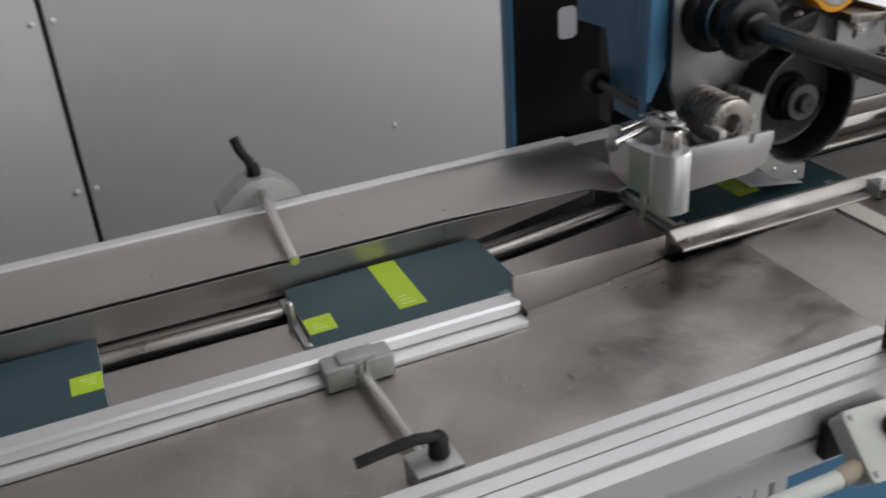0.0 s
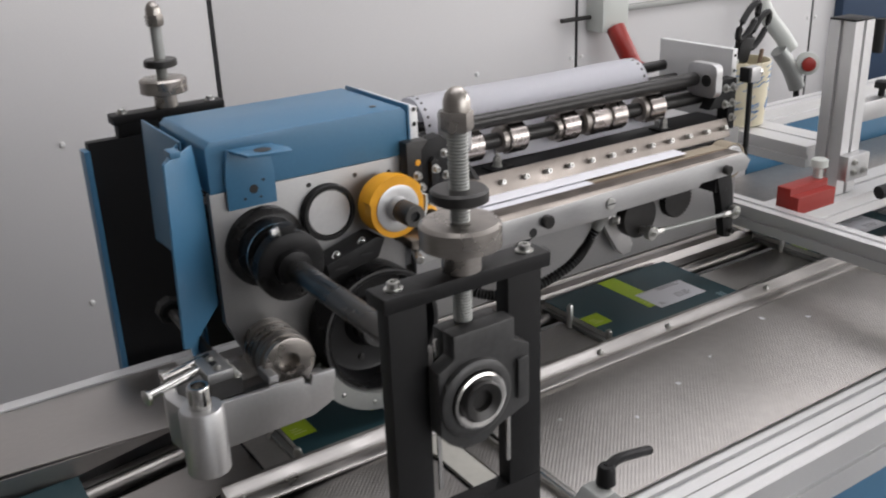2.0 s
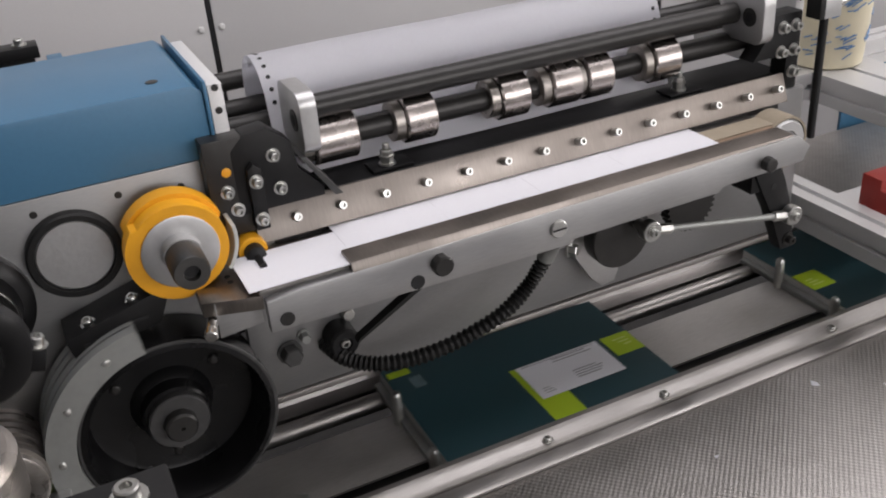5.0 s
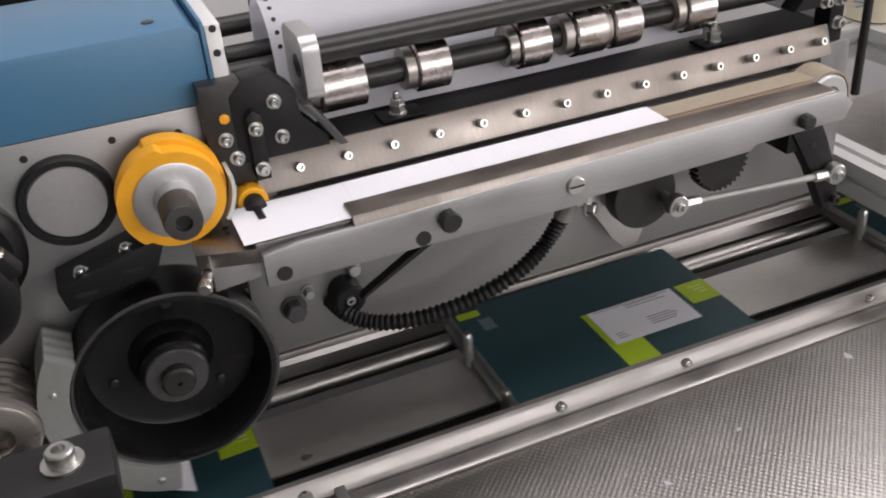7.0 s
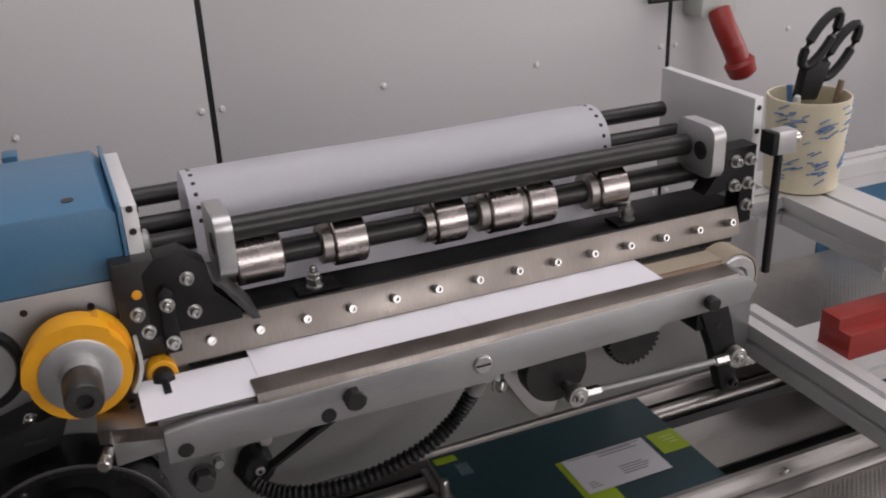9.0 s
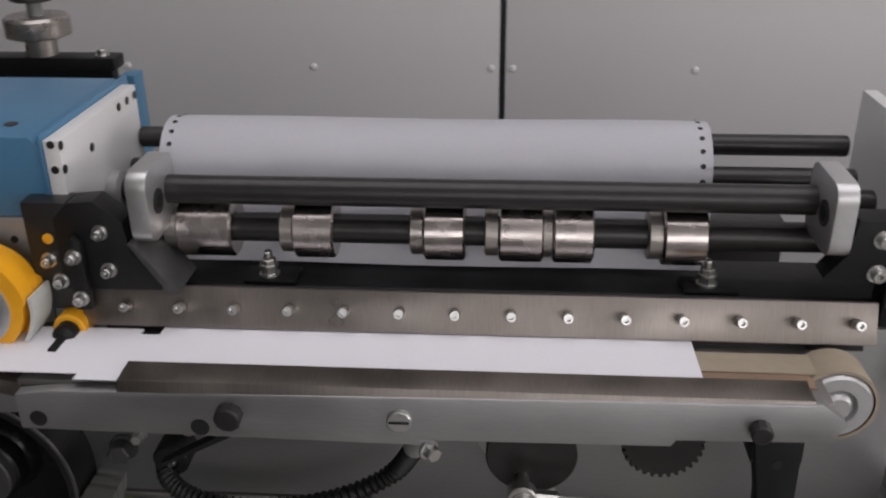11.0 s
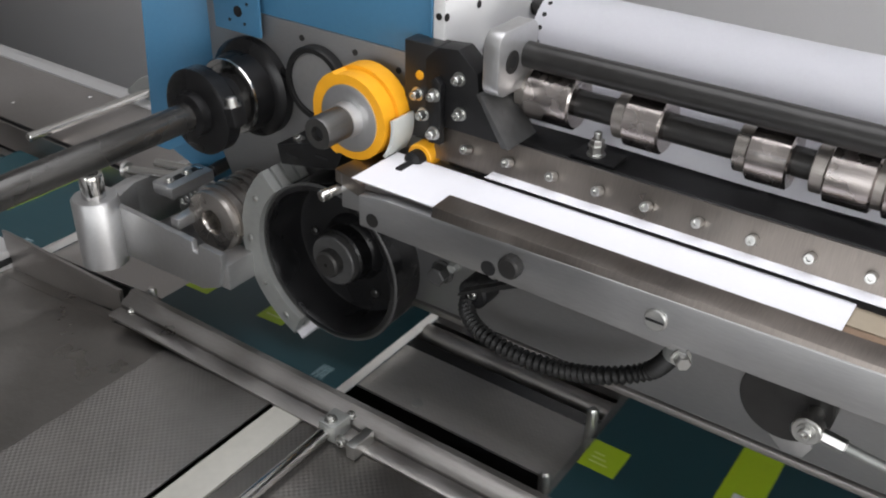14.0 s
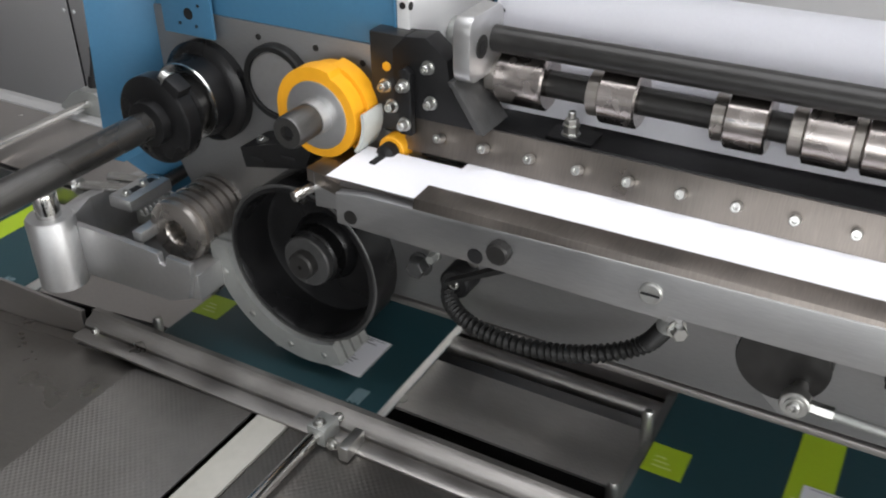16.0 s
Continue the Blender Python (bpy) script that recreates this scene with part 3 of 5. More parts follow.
flange = thing("shaft_flange", (SX, 1.0, SZ), "black round bearing flange on the side plate", "flange", moved=(0, -0.018, 0.003))
part("flange_body", lathe((SX, 0.9995, SZ), SOUTH, [(0, 0.050), (0.010, 0.050), (0.014, 0.046), (0.016, 0.040), (0.036, 0.038), (0.036, 0.0275), (0.030, 0.0272)], 48), GLOSSBLACK, flange)
part("seal_ring", lathe((SX, 0.9633, SZ), SOUTH, [(0, 0.0375), (0.002, 0.037), (0.002, 0.032), (0.0005, 0.0315)], 48), CHROME, flange)

# ---- bearing stands ----
def bearing_stand(y, front, x0=0.740, x1=0.898, foot=0.887):
    """Black upright frame with a threaded rod, two knurled nuts and, on the near one, a sliding bearing."""
    xc = (x0 + x1) / 2
    ob = thing("bearing_stand", (xc, y, foot), "black steel bearing stand with threaded adjusting rod", "bearing stand", "bearing stands of the head")
    d = 0.018
    w0, w1, zb, zt = xc - 0.042, xc + 0.042, 1.022, 1.238
    if front:
        part("upright", box(x0, w0, y, y + d, zb, zt, 0.001), BLACK, ob)
        part("upright", box(w1, x1, y, y + d, zb, zt, 0.001), BLACK, ob)
        part("lower_plate", box(x0, x1, y, y + d, foot + 0.0005, zb, 0.001), BLACK, ob)
    else:
        part("lower_plate", box(x0 - 0.046, x1 + 0.0115, y, y + d, 0.0, zt - 0.020, 0.001), BLACK, ob)
        part("upper_plate", box(x0, x1, y, y + d, zt - 0.0198, zt - 0.0003, 0.001), BLACK, ob)
        # White patch laid on the plate in place of an opening onto the wall.
        part("wall_gap_patch", prism(rounded(x0 + 0.043, x0 + 0.078, 1.030, 1.084, 0.010), "xz", y - 0.0022, y - 0.0002), PAPER, ob, "white patch for the bright wall behind an opening")
        part("edge_strip", box(x0 - 0.055, x0 - 0.0465, y - 0.01, y + d, 0.0, zt - 0.03, 0.001), BLUE, ob)
        part("edge_strip", box(x1 + 0.012, x1 + 0.028, y - 0.01, y + d, 0.0, zt - 0.004, 0.001), BLUE, ob)
    part("top_bar", box(x0 - 0.006, x1 + 0.006, y - 0.006, y + d + 0.006, zt, zt + 0.014, 0.0015), BLACK, ob)
    yc = y + d / 2
    for x in (x0 + 0.012, x1 - 0.012):
        part("top_screw", socket_bolt((x, yc, zt + 0.014), UP, 0.0055, 0.007), ZINC, ob)
    thread = []
    z = zt - 0.075 if front else zt
    while z < 1.372:
        thread += [(z - 1.1, 0.0078), (z + 0.0014 - 1.1, 0.0087)]
        z += 0.0028
    part("threaded_rod", lathe((xc, yc, 1.1), UP, thread, 20), GREYRAIL, ob, "threaded steel rod")
    part("cap_nut", lathe((xc, yc, 1.372), UP, [(0, 0.0120), (0.002, 0.0135), (0.016, 0.0135), (0.0165, 0.0120)], 6), NUTSTEEL, ob, "domed cap nut")
    part("cap_dome", lathe((xc, yc, 1.3885), UP, [(0, 0.0112), (0.008, 0.0110), (0.014, 0.0088), (0.018, 0.0050), (0.0192, 0.001)], 24), NUTSTEEL, ob)
    part("spacer", lathe((xc, yc, zt + 0.0145), UP, [(0, 0.017), (0.018, 0.017), (0.020, 0.014)], 28), NUTSTEEL, ob)
    part("large_nut", lathe((xc, yc, zt + 0.035), UP, [(0, 0.030), (0.002, 0.0350), (0.020, 0.0350), (0.023, 0.032), (0.023, 0.014)], 56), NUTSTEEL, ob, "large knurled adjusting nut")
    part("lock_nut", lathe((xc, yc, zt + 0.074), UP, [(0, 0.021), (0.002, 0.0245), (0.010, 0.0245), (0.012, 0.022)], 44), DARKSTEEL, ob, "dark knurled lock nut")
    return ob, xc, yc, w0, w1, zb, zt


stand, bx, by, w0, w1, zb, zt = bearing_stand(0.565, True)
block = thing("bearing_block", (SX, by, 1.1), "dark grey cast sliding bearing block", "bearing", moved=(0.003, 0.014, 0.0))
body = part("body", prism([(w0 - 0.006, 1.118), (w0 - 0.006, 1.178), (w0 + 0.010, 1.186), (w0 + 0.010, 1.208), (w1 - 0.010, 1.208), (w1 - 0.010, 1.186), (w1 + 0.006, 1.178), (w1 + 0.006, 1.118), (SX + 0.026, 1.106), (SX + 0.012, 1.096), (SX - 0.012, 1.096), (SX - 0.026, 1.106)], "xz", 0.532, 0.550, 0.003), IRON, block)
part("neck", box(w0 + 0.012, w1 - 0.012, 0.551, 0.568, 1.12, 1.205, 0.002), IRON, block)
part("ring", lathe((SX, 0.533, SZ - 0.004), SOUTH, [(0, 0.036), (0.006, 0.036), (0.008, 0.033), (0.008, 0.0275), (0.003, 0.0270), (0.003, 0.026)], 48), IRON, block)
part("inner_ring", lathe((SX, 0.530, SZ - 0.004), SOUTH, [(0, 0.0265), (0.0085, 0.0262), (0.0095, 0.0240), (0.0085, 0.0200), (-0.001, 0.0195)], 40), CHROME, block, "polished inner bearing ring")
for x in (w0 + 0.004, w1 - 0.004):
    part("slide_shoe", box(x - 0.006, x + 0.006, 0.5275, 0.5315, 1.128, 1.168, 0.0015), IRON, block)
    part("slide_strip", box(x - 0.002, x + 0.002, 0.5505, 0.553, 1.05, 1.20, 0.0005), CHROME, block)
bearing_stand(1.368, False, 0.751, 0.911)

# ---- cam roller and pickup arm on the feeding side ----
pulley = thing("grooved_roller", (0.789, 0.99, 1.020), "grooved grey metal roller with a hollow hub", "roller", moved=(0.006, -0.02, 0.003))
prof = [(0, 0.030)]
for k in range(6):
    prof += [(0.004 + k * 0.0105, 0.034 + 0.0008 * (k % 2)), (0.0105 + k * 0.0105, 0.034 + 0.0008 * (k % 2)), (0.0110 + k * 0.0105, 0.031), (0.0140 + k * 0.0105, 0.031)]
prof += [(0.0690, 0.034), (0.0735, 0.033), (0.0745, 0.031), (0.0735, 0.014), (0.070, 0.012), (0.055, 0.0115)]
part("drum", lathe((0.789, 1.0065, 1.020), SOUTH, prof, 48), NUTSTEEL, pulley)
part("bore", lathe((0.789, 0.962, 1.020), SOUTH, [(0, 0.0113), (0.003, 0.0113)], 20), SEAM, pulley)

arm = thing("pressure_arm", (0.66, 0.88, 0.95), "silver cast pressure arm with a round boss", "arm", moved=(0.006, -0.004, 0.0005))
part("boss", lathe((0.662, 0.872, 0.950), UP, [(0, 0.020), (0.002, 0.0245), (0.078, 0.0245), (0.081, 0.0225)], 40), CAST, arm)
part("sleeve", lathe((0.662, 0.872, 1.0312), UP, [(0, 0.0125), (0.024, 0.0125), (0.026, 0.0115), (0.026, 0.0085), (0.015, 0.008)], 28), CHROME, arm)
part("front_wall", prism([(0.676, 0.958), (0.676, 1.018), (0.776, 1.016), (0.792, 1.015), (0.793, 1.005), (0.800, 1.003), (0.803, 1.015), (0.833, 1.014), (0.833, 1.001), (0.824, 0.972), (0.80, 0.962)], "xz", 0.886, 0.893, 0.001), CAST, arm)
part("side_wall", prism([(0.648, 0.886), (0.640, 0.93), (0.655, 1.00), (0.667, 1.00), (0.655, 0.93), (0.672, 0.890)], "xy", 0.962, 1.022, 0.001), CAST, arm)
part("floor_plate", box(0.668, 0.790, 0.8935, 0.985, 0.964, 0.970, 0.001), GREYPLATE, arm)
part("rear_wall", box(0.668, 0.748, 0.975, 0.984, 0.971, 1.018, 0.001), CAST, arm)
part("slide_bar", box(0.752, 0.764, 0.895, 0.9285, 1.014, 1.026, 0.0015), CAST, arm)
part("adjuster", rod((0.626, 0.944, 1.022), (0.715, 0.964, 1.030), 0.0055), CHROME, arm)
part("adjuster_head", lathe((0.626, 0.944, 1.022), (-0.97, -0.22, -0.08), [(0, 0.009), (0.004, 0.010), (0.006, 0.007)], 16), ZINC, arm)
part("adjuster_rail", rod((0.648, 0.966, 1.028), (0.712, 0.978, 1.031), 0.006), CHROME, arm)
latch = part("latch", box(0.690, 0.722, 0.925, 0.985, 1.022, 1.036, 0.003), CAST, arm)
part("latch_slot", box(0.702, 0.710, 0.932, 0.975, 1.0362, 1.0367), SEAM, latch)
part("latch_screw", socket_bolt((0.706, 0.935, 1.0367), UP, 0.004, 0.004), ZINC, arm)
part("latch_screw", socket_bolt((0.706, 0.960, 1.0367), UP, 0.004, 0.004), ZINC, arm)
part("spring", sweep([(0.728 + 0.004 * math.cos(i * 0.7), 0.930 + i * 0.0007, 1.02 + 0.004 * math.sin(i * 0.7)) for i in range(70)], 0.0008, 6), ZINC, arm)
part("end_block", box(0.808, 0.833, 0.8935, 0.931, 0.968, 0.998, 0.002), CAST, arm)
part("pivot_rod", rod((0.715, 0.986, 1.03), (0.715, 1.12, 1.035), 0.007), DARKSTEEL, arm)
part("pivot_knob", lathe((0.715, 1.12, 1.035), (0, 1, 0), [(0, 0.014), (0.003, 0.018), (0.02, 0.018), (0.022, 0.015)], 8), BLACK, arm)

# black guide under the cutter roller
guide = thing("paper_guide", (0.93, 0.95, 1.105), "black steel paper guide with cap screws", "guide", moved=(0, -0.016, 0.003))
part("bar", prism([(0.868, 1.118), (0.872, 1.098), (0.942, 1.112), (0.952, 1.135), (0.94, 1.139)], "xz", 0.958, 0.999, 0.001), BLACK, guide)
for x, z in ((0.888, 1.123), (0.925, 1.133)):
    part("screw", socket_bolt((x, 0.968, z), (-0.2, -0.3, 0.93), 0.0042, 0.006), ZINC, guide)
    part("slot", box(x - 0.008, x + 0.008, 0.9572, 0.9578, z - 0.014, z - 0.011), SEAM, guide)
part("stop_pin", rod((0.988, 0.960, 1.122), (0.973, 0.912, 1.118), 0.0045), CHROME, guide)
part("stop_tip", rod((0.973, 0.912, 1.118), (0.9705, 0.904, 1.117), 0.0055), CHROME, guide)

# ---- affixing wheel, turning ----
WX, WZ, WY = 0.936, 1.017, 0.926
wheel = thing("affixing_wheel", (WX, 0.968, WZ), "black dished affixing wheel with a grey segment pad", "wheel")
part("dish", lathe((WX, 0.994, WZ), SOUTH, [(0, 0.078), (0.003, 0.083), (0.050, 0.083), (0.052, 0.0815), (0.0525, 0.077), (0.046, 0.0745), (0.020, 0.0735), (0.012, 0.071), (0.010, 0.066), (0.010, 0.036), (0.010, 0.030)], 72), GLOSSBLACK, wheel)
part("rim_edge", lathe((WX, 0.944, WZ), SOUTH, [(0, 0.0835), (0.0012, 0.0845), (0.0020, 0.0835), (0.0020, 0.0780), (0.0003, 0.0775)], 72, None, False), IRON, wheel, "bare worn rim")
part("hub", lathe((WX, 0.984, WZ), SOUTH, [(0, 0.036), (0.006, 0.034), (0.010, 0.0295), (0.024, 0.029), (0.026, 0.027)], 48), GLOSSBLACK, wheel)
part("hub_washer", lathe((WX, 0.958, WZ), SOUTH, [(0, 0.0262), (0.007, 0.0262), (0.0085, 0.0250), (0.0085, 0.0145)], 48), IRON, wheel, "dull grey hub washer")
part("hub_nose", lathe((WX, 0.951, WZ), SOUTH, [(0, 0.0140), (0.010, 0.0138), (0.012, 0.0120), (0.012, 0.0022), (0.009, 0.0018)], 36), DARKSTEEL, wheel)
for a in (20, 150, 260):
    part("hub_screw", lathe((WX + 0.052 * math.cos(radians(a)), 0.9845, WZ + 0.052 * math.sin(radians(a))), SOUTH, [(0, 0.0045), (0.003, 0.0045), (0.004, 0.003)], 12), DARKSTEEL, wheel)


def arc_pad(r0, r1, y0, y1, a0, a1, n=28):
    out = [(WX + r0 * math.cos(radians(a0 + (a1 - a0) * i / n)), WZ + r0 * math.sin(radians(a0 + (a1 - a0) * i / n))) for i in range(n + 1)]
    out += [(WX + r1 * math.cos(radians(a1 + (a0 - a1) * i / n)), WZ + r1 * math.sin(radians(a1 + (a0 - a1) * i / n))) for i in range(n + 1)]
    return prism(out, "xz", y0, y1)


for y0, y1 in ((0.936, 0.946), (0.949, 0.959), (0.962, 0.972), (0.975, 0.985)):
    part("pad_ring", arc_pad(0.0850, 0.1085, y0, y1, 214, 326), GREYRAIL, wheel, "grey segment pad")
part("pad_core", arc_pad(0.0850, 0.1050, 0.9462, 0.9748, 216, 324), GREYRAIL, wheel)
for a in (232, 262, 292, 316):
    part("pad_screw", lathe((WX + 0.097 * math.cos(radians(a)), 0.936, WZ + 0.097 * math.sin(radians(a))), SOUTH, [(0, 0.003), (0.001, 0.003), (0.0016, 0.002)], 10), ZINC, wheel)

# ---- yellow cutter roller, turning ----
YX, YZ = 0.968, 1.177
yroll = thing("feed_roller", (YX, 0.95, YZ), "yellow polyurethane feed roller on a dark shaft", "roller")


def stepped_ring(r, step, y0, y1, a0):
    pts = []
    for i in range(64):
        a = radians(a0 + 360 * i / 64)
        rr = r - step if (i / 64) < 0.62 else r
        pts.append((YX + rr * math.cos(a), YZ + rr * math.sin(a)))
    return prism(pts, "xz", y0, y1, 0.0)


part("rear_tyre", stepped_ring(0.0420, 0.0035, 0.9715, 0.988, 30), YELLOW, yroll)
part("front_tyre", stepped_ring(0.0420, 0.0035, 0.955, 0.971, 150), YELLOW, yroll)
part("hub", lathe((YX, 0.955, YZ), SOUTH, [(0, 0.030), (0.0015, 0.0305), (0.002, 0.029), (0.0015, 0.016), (0.012, 0.0155)], 48), CAST, yroll, "bright aluminium hub")
part("shaft", lathe((YX, 1.0, YZ), SOUTH, [(0, 0.0145), (0.084, 0.0145), (0.087, 0.0135), (0.087, 0.0065), (0.082, 0.006)], 36), SHAFTSTEEL, yroll)
part("shaft_bore", lathe((YX, 0.9185, YZ), SOUTH, [(0, 0.0055), (0.001, 0.0055)], 16), SEAM, yroll)
blade = thing("scraper_blade", (1.016, 0.955, 1.17), "curved grey scraper blade beside the yellow roller", "blade", moved=(0, -0.022, 0))
part("blade_plate", prism([(YX + r * math.cos(radians(a)), YZ + r * math.sin(radians(a))) for r, seq in ((0.0435, range(-38, 14, 4)), (0.0465, range(10, -40, -4))) for a in seq], "xz", 0.957, 0.986), GREYPLASTIC, blade)
small = thing("pinch_roller", (1.028, 0.96, 1.153), "small yellow pinch roller on a black pin", "roller", moved=(0, -0.003, -0.004))
part("tyre", lathe((1.028, 0.972, 1.153), SOUTH, [(0, 0.0115), (0.001, 0.0125), (0.015, 0.0125), (0.016, 0.0115)], 32), YELLOW, small)
part("pin", lathe((1.028, 0.956, 1.153), SOUTH, [(0, 0.0085), (0.010, 0.0085), (0.012, 0.006), (0.013, 0.0032), (0.030, 0.003)], 20), BLACK, small)

# ---- bolted black blocks, clamp strip, beam ----
lblock = thing("side_block", (1.07, 0.97, 1.16), "black steel side block bolted to the beam", "steel block", moved=(-0.008, 0.002, -0.003))
part("block", prism([(1.034, 1.1815), (1.034, 1.238), (1.046, 1.250), (1.066, 1.252), (1.085, 1.236), (1.088, 1.212), (1.108, 1.190), (1.108, 1.1815)], "xz", 0.962, 0.984, 0.001), BLACK, lblock)
part("bevel_plate", prism([(1.089, 1.222), (1.094, 1.222), (1.122, 1.182), (1.115, 1.182)], "xz", 0.955, 1.00, 0.0006), IRON, lblock)
part("link_strip", prism([(1.043, 1.168), (1.043, 1.222), (1.049, 1.227), (1.055, 1.222), (1.055, 1.168)], "xz", 0.954, 0.9615, 0.001), BLACK, lblock)
part("back_strip", box(1.012, 1.045, 0.9625, 0.984, 1.165, 1.250, 0.001), DARKSTEEL, lblock)
for x, z, y in ((1.049, 1.212, 0.954), (1.049, 1.178, 0.954), (1.068, 1.228, 0.962), (1.070, 1.198, 0.962), (1.026, 1.205, 0.9625), (1.032, 1.188, 0.9625)):
    part("cap_screw", socket_bolt((x, y, z), SOUTH, 0.0040, 0.008), ZINC, lblock)
part("yellow_tab", lathe((1.028, 0.9625, 1.222), SOUTH, [(0, 0.004), (0.001, 0.004), (0.0015, 0.0025)], 16), YELLOW, lblock)

beam = thing("cutter_beam", (1.33, 0.98, 1.16), "black cutter beam with a bolted steel clamp strip", "beam", moved=(0, 0.012, -0.007))
part("beam_body", prism([(0.966, 1.158), (0.971, 1.177), (0.976, 1.1805), (1.035, 1.1805), (1.035, 1.168), (0.985, 1.158)], "yz", 1.046, 1.634, 0.001), BLACK, beam)
part("clamp_strip", prism([(0.948, 1.157), (0.959, 1.186), (0.965, 1.184), (0.954, 1.155)], "yz", 1.036, 1.618, 0.0008), STRIPSTEEL, beam, "brushed steel clamp strip")
for k in range(14):
    part("strip_bolt", socket_bolt((1.071 + 0.0409 * k, 0.9535, 1.1715), (0, -0.935, 0.355), 0.0040, 0.0105, False), ZINC, beam)
part("lower_knife", box(1.05, 1.612, 0.955, 0.99, 1.148, 1.1535, 0.0005), DARKSTEEL, beam)
for x in (1.172, 1.502):
    ear = part("stop_ear", prism([(x - 0.018, 0.975), (x + 0.022, 0.975), (x + 0.022, 1.0), (x - 0.018, 1.0)], "xy", 1.181, 1.184, 0.0008), BLACK, beam)
    part("stop_nut", hex_bolt((x, 0.986, 1.184), UP, 0.0062, 0.006), ZINC, beam)
    part("stop_nut", hex_bolt((x, 0.986, 1.1915), UP, 0.0058, 0.005), ZINC, beam)
    part("stop_screw", rod((x, 0.986, 1.198), (x, 0.986, 1.204), 0.0032), ZINC, beam)

rblock = thing("side_block", (1.61, 0.97, 1.15), "black steel side block at the far end of the beam", "steel block", moved=(0.004, 0.01, 0))
part("block", prism([(1.572, 1.197), (1.586, 1.215), (1.590, 1.242), (1.634, 1.242), (1.634, 1.150), (1.617, 1.150), (1.617, 1.197)], "xz", 0.962, 0.984, 0.001), BLACK, rblock)
for x, z in ((1.608, 1.228), (1.625, 1.228), (1.608, 1.202), (1.625, 1.202), (1.626, 1.178)):
    part("cap_screw", socket_bolt((x, 0.962, z), SOUTH, 0.0046, 0.008), ZINC, rblock)
endpl = thing("end_plate", (1.64, 1.06, 1.16), "pale aluminium end plate with drilled edge", "metal plate", moved=(0.013, 0.01, 0.003))
part("plate", prism([(0.982, 1.160), (0.982, 1.2805), (1.143, 1.2805), (1.143, 1.160)], "yz", 1.6345, 1.646, 0.001), PALEALU, endpl)
for z in (1.270, 1.245, 1.215):
    part("edge_hole", lathe((1.640, 0.9815, z), SOUTH, [(0, 0.0028), (0.0005, 0.0028)], 12), SEAM, endpl)
sens = thing("sensor_bracket", (1.67, 0.955, 1.08), "small sensor on a thin black upright rod", "sensor", moved=(-0.022, 0.0, 0.0))
part("rod", rod((1.668, 0.950, 1.105), (1.676, 0.958, 1.235), 0.0045), BLACK, sens)
part("block", box(1.665, 1.688, 0.947, 0.964, 1.2355, 1.260, 0.002), CAST, sens)
part("housing", box(1.657, 1.6645, 0.946, 0.966, 1.236, 1.260, 0.002), BLACK, sens)
part("knob", lathe((1.6882, 0.955, 1.249), EAST, [(0, 0.005), (0.007, 0.006), (0.009, 0.003)], 16), CHROME, sens)

# ---- rollers and rods above the beam ----
rods = thing("roller_set", (1.33, 1.02, 1.2), "dark guide rods and roller shaft across the head", "rollers", moved=(0, 0.001, 0.006))
part("front_rod", rod((1.094, 1.000, 1.239), (1.58, 1.000, 1.239), 0.0108, 28), DARKSTEEL, rods)
part("cam_shaft", rod((1.09, 1.010, 1.205), (1.60, 1.010, 1.205), 0.0112, 28), DARKSTEEL, rods)
for y, z, r in ((1.150, 1.226, 0.006), (1.128, 1.236, 0.009), (1.100, 1.216, 0.010), (1.055, 1.215, 0.010)):
    part("back_rod", rod((1.0335, y, z), (1.634, y, z), r, 20), DARKSTEEL, rods)
part("bush", lathe((1.0335, 1.055, 1.215), EAST, [(0, 0.016), (0.008, 0.016), (0.010, 0.013)], 28), GREYRAIL, rods)
for a, b, r in ((1.105, 1.147, 0.0228), (1.193, 1.224, 0.0225), (1.291, 1.322, 0.0225), (1.347, 1.380, 0.0225), (1.387, 1.417, 0.0225), (1.467, 1.499, 0.0225)):
    roller = part("press_roller", lathe((a, 1.010, 1.205), EAST, [(0, r - 0.002), (0.0015, r), (b - a - 0.0015, r), (b - a, r - 0.002), (b - a, 0.012)], 44), ROLLERSTEEL, rods, "polished press roller")
    part("roller_collar", lathe((a - 0.0105, 1.010, 1.205), EAST, [(0, r - 0.006), (0.001, r - 0.004), (0.0098, r - 0.004)], 32), NUTSTEEL, roller)
for x0, x1 in ((1.086, 1.101), (1.571, 1.586)):
    brk = part("rod_bracket", prism(rounded(0.956, 1.016, 1.212, 1.266, 0.012), "yz", x0, x1, 0.0015), CAST, rods, "rounded aluminium bracket")
    part("bush", lathe((x0 - 0.0008, 0.976, 1.239), EAST, [(0, 0.0095), (x1 - x0 + 0.0016, 0.0095)], 24), DARKSTEEL, brk)
    part("bore", lathe((x0 - 0.0012, 0.976, 1.239), EAST, [(0, 0.005), (x1 - x0 + 0.0024, 0.005)], 16), SEAM, brk)

# ---- paper web ----
def web():
    bm = bmesh.new()
    line = [(1.022, 1.17), (1.030, 1.20), (1.038, 1.231)]
    line += [(1.078 - 0.039 * math.cos(radians(a)), 1.231 + 0.039 * math.sin(radians(a))) for a in range(10, 181, 8)]
    line += [(1.1175, 1.20), (1.121, 1.10), (1.124, 1.0)]
    cols = [1.080 + 0.427 * i / 24 for i in range(25)]
    grid = [[bm.verts.new((x, y, z + 0.0006 * math.sin(9 * i / 24))) for i, x in enumerate(cols)] for y, z in line]
    for ra, rb in zip(grid, grid[1:]):
        for i in range(24):
            bm.faces.new((ra[i], ra[i + 1], rb[i + 1], rb[i]))
    bmesh.ops.solidify(bm, geom=bm.faces, thickness=0.0004)
    return bm


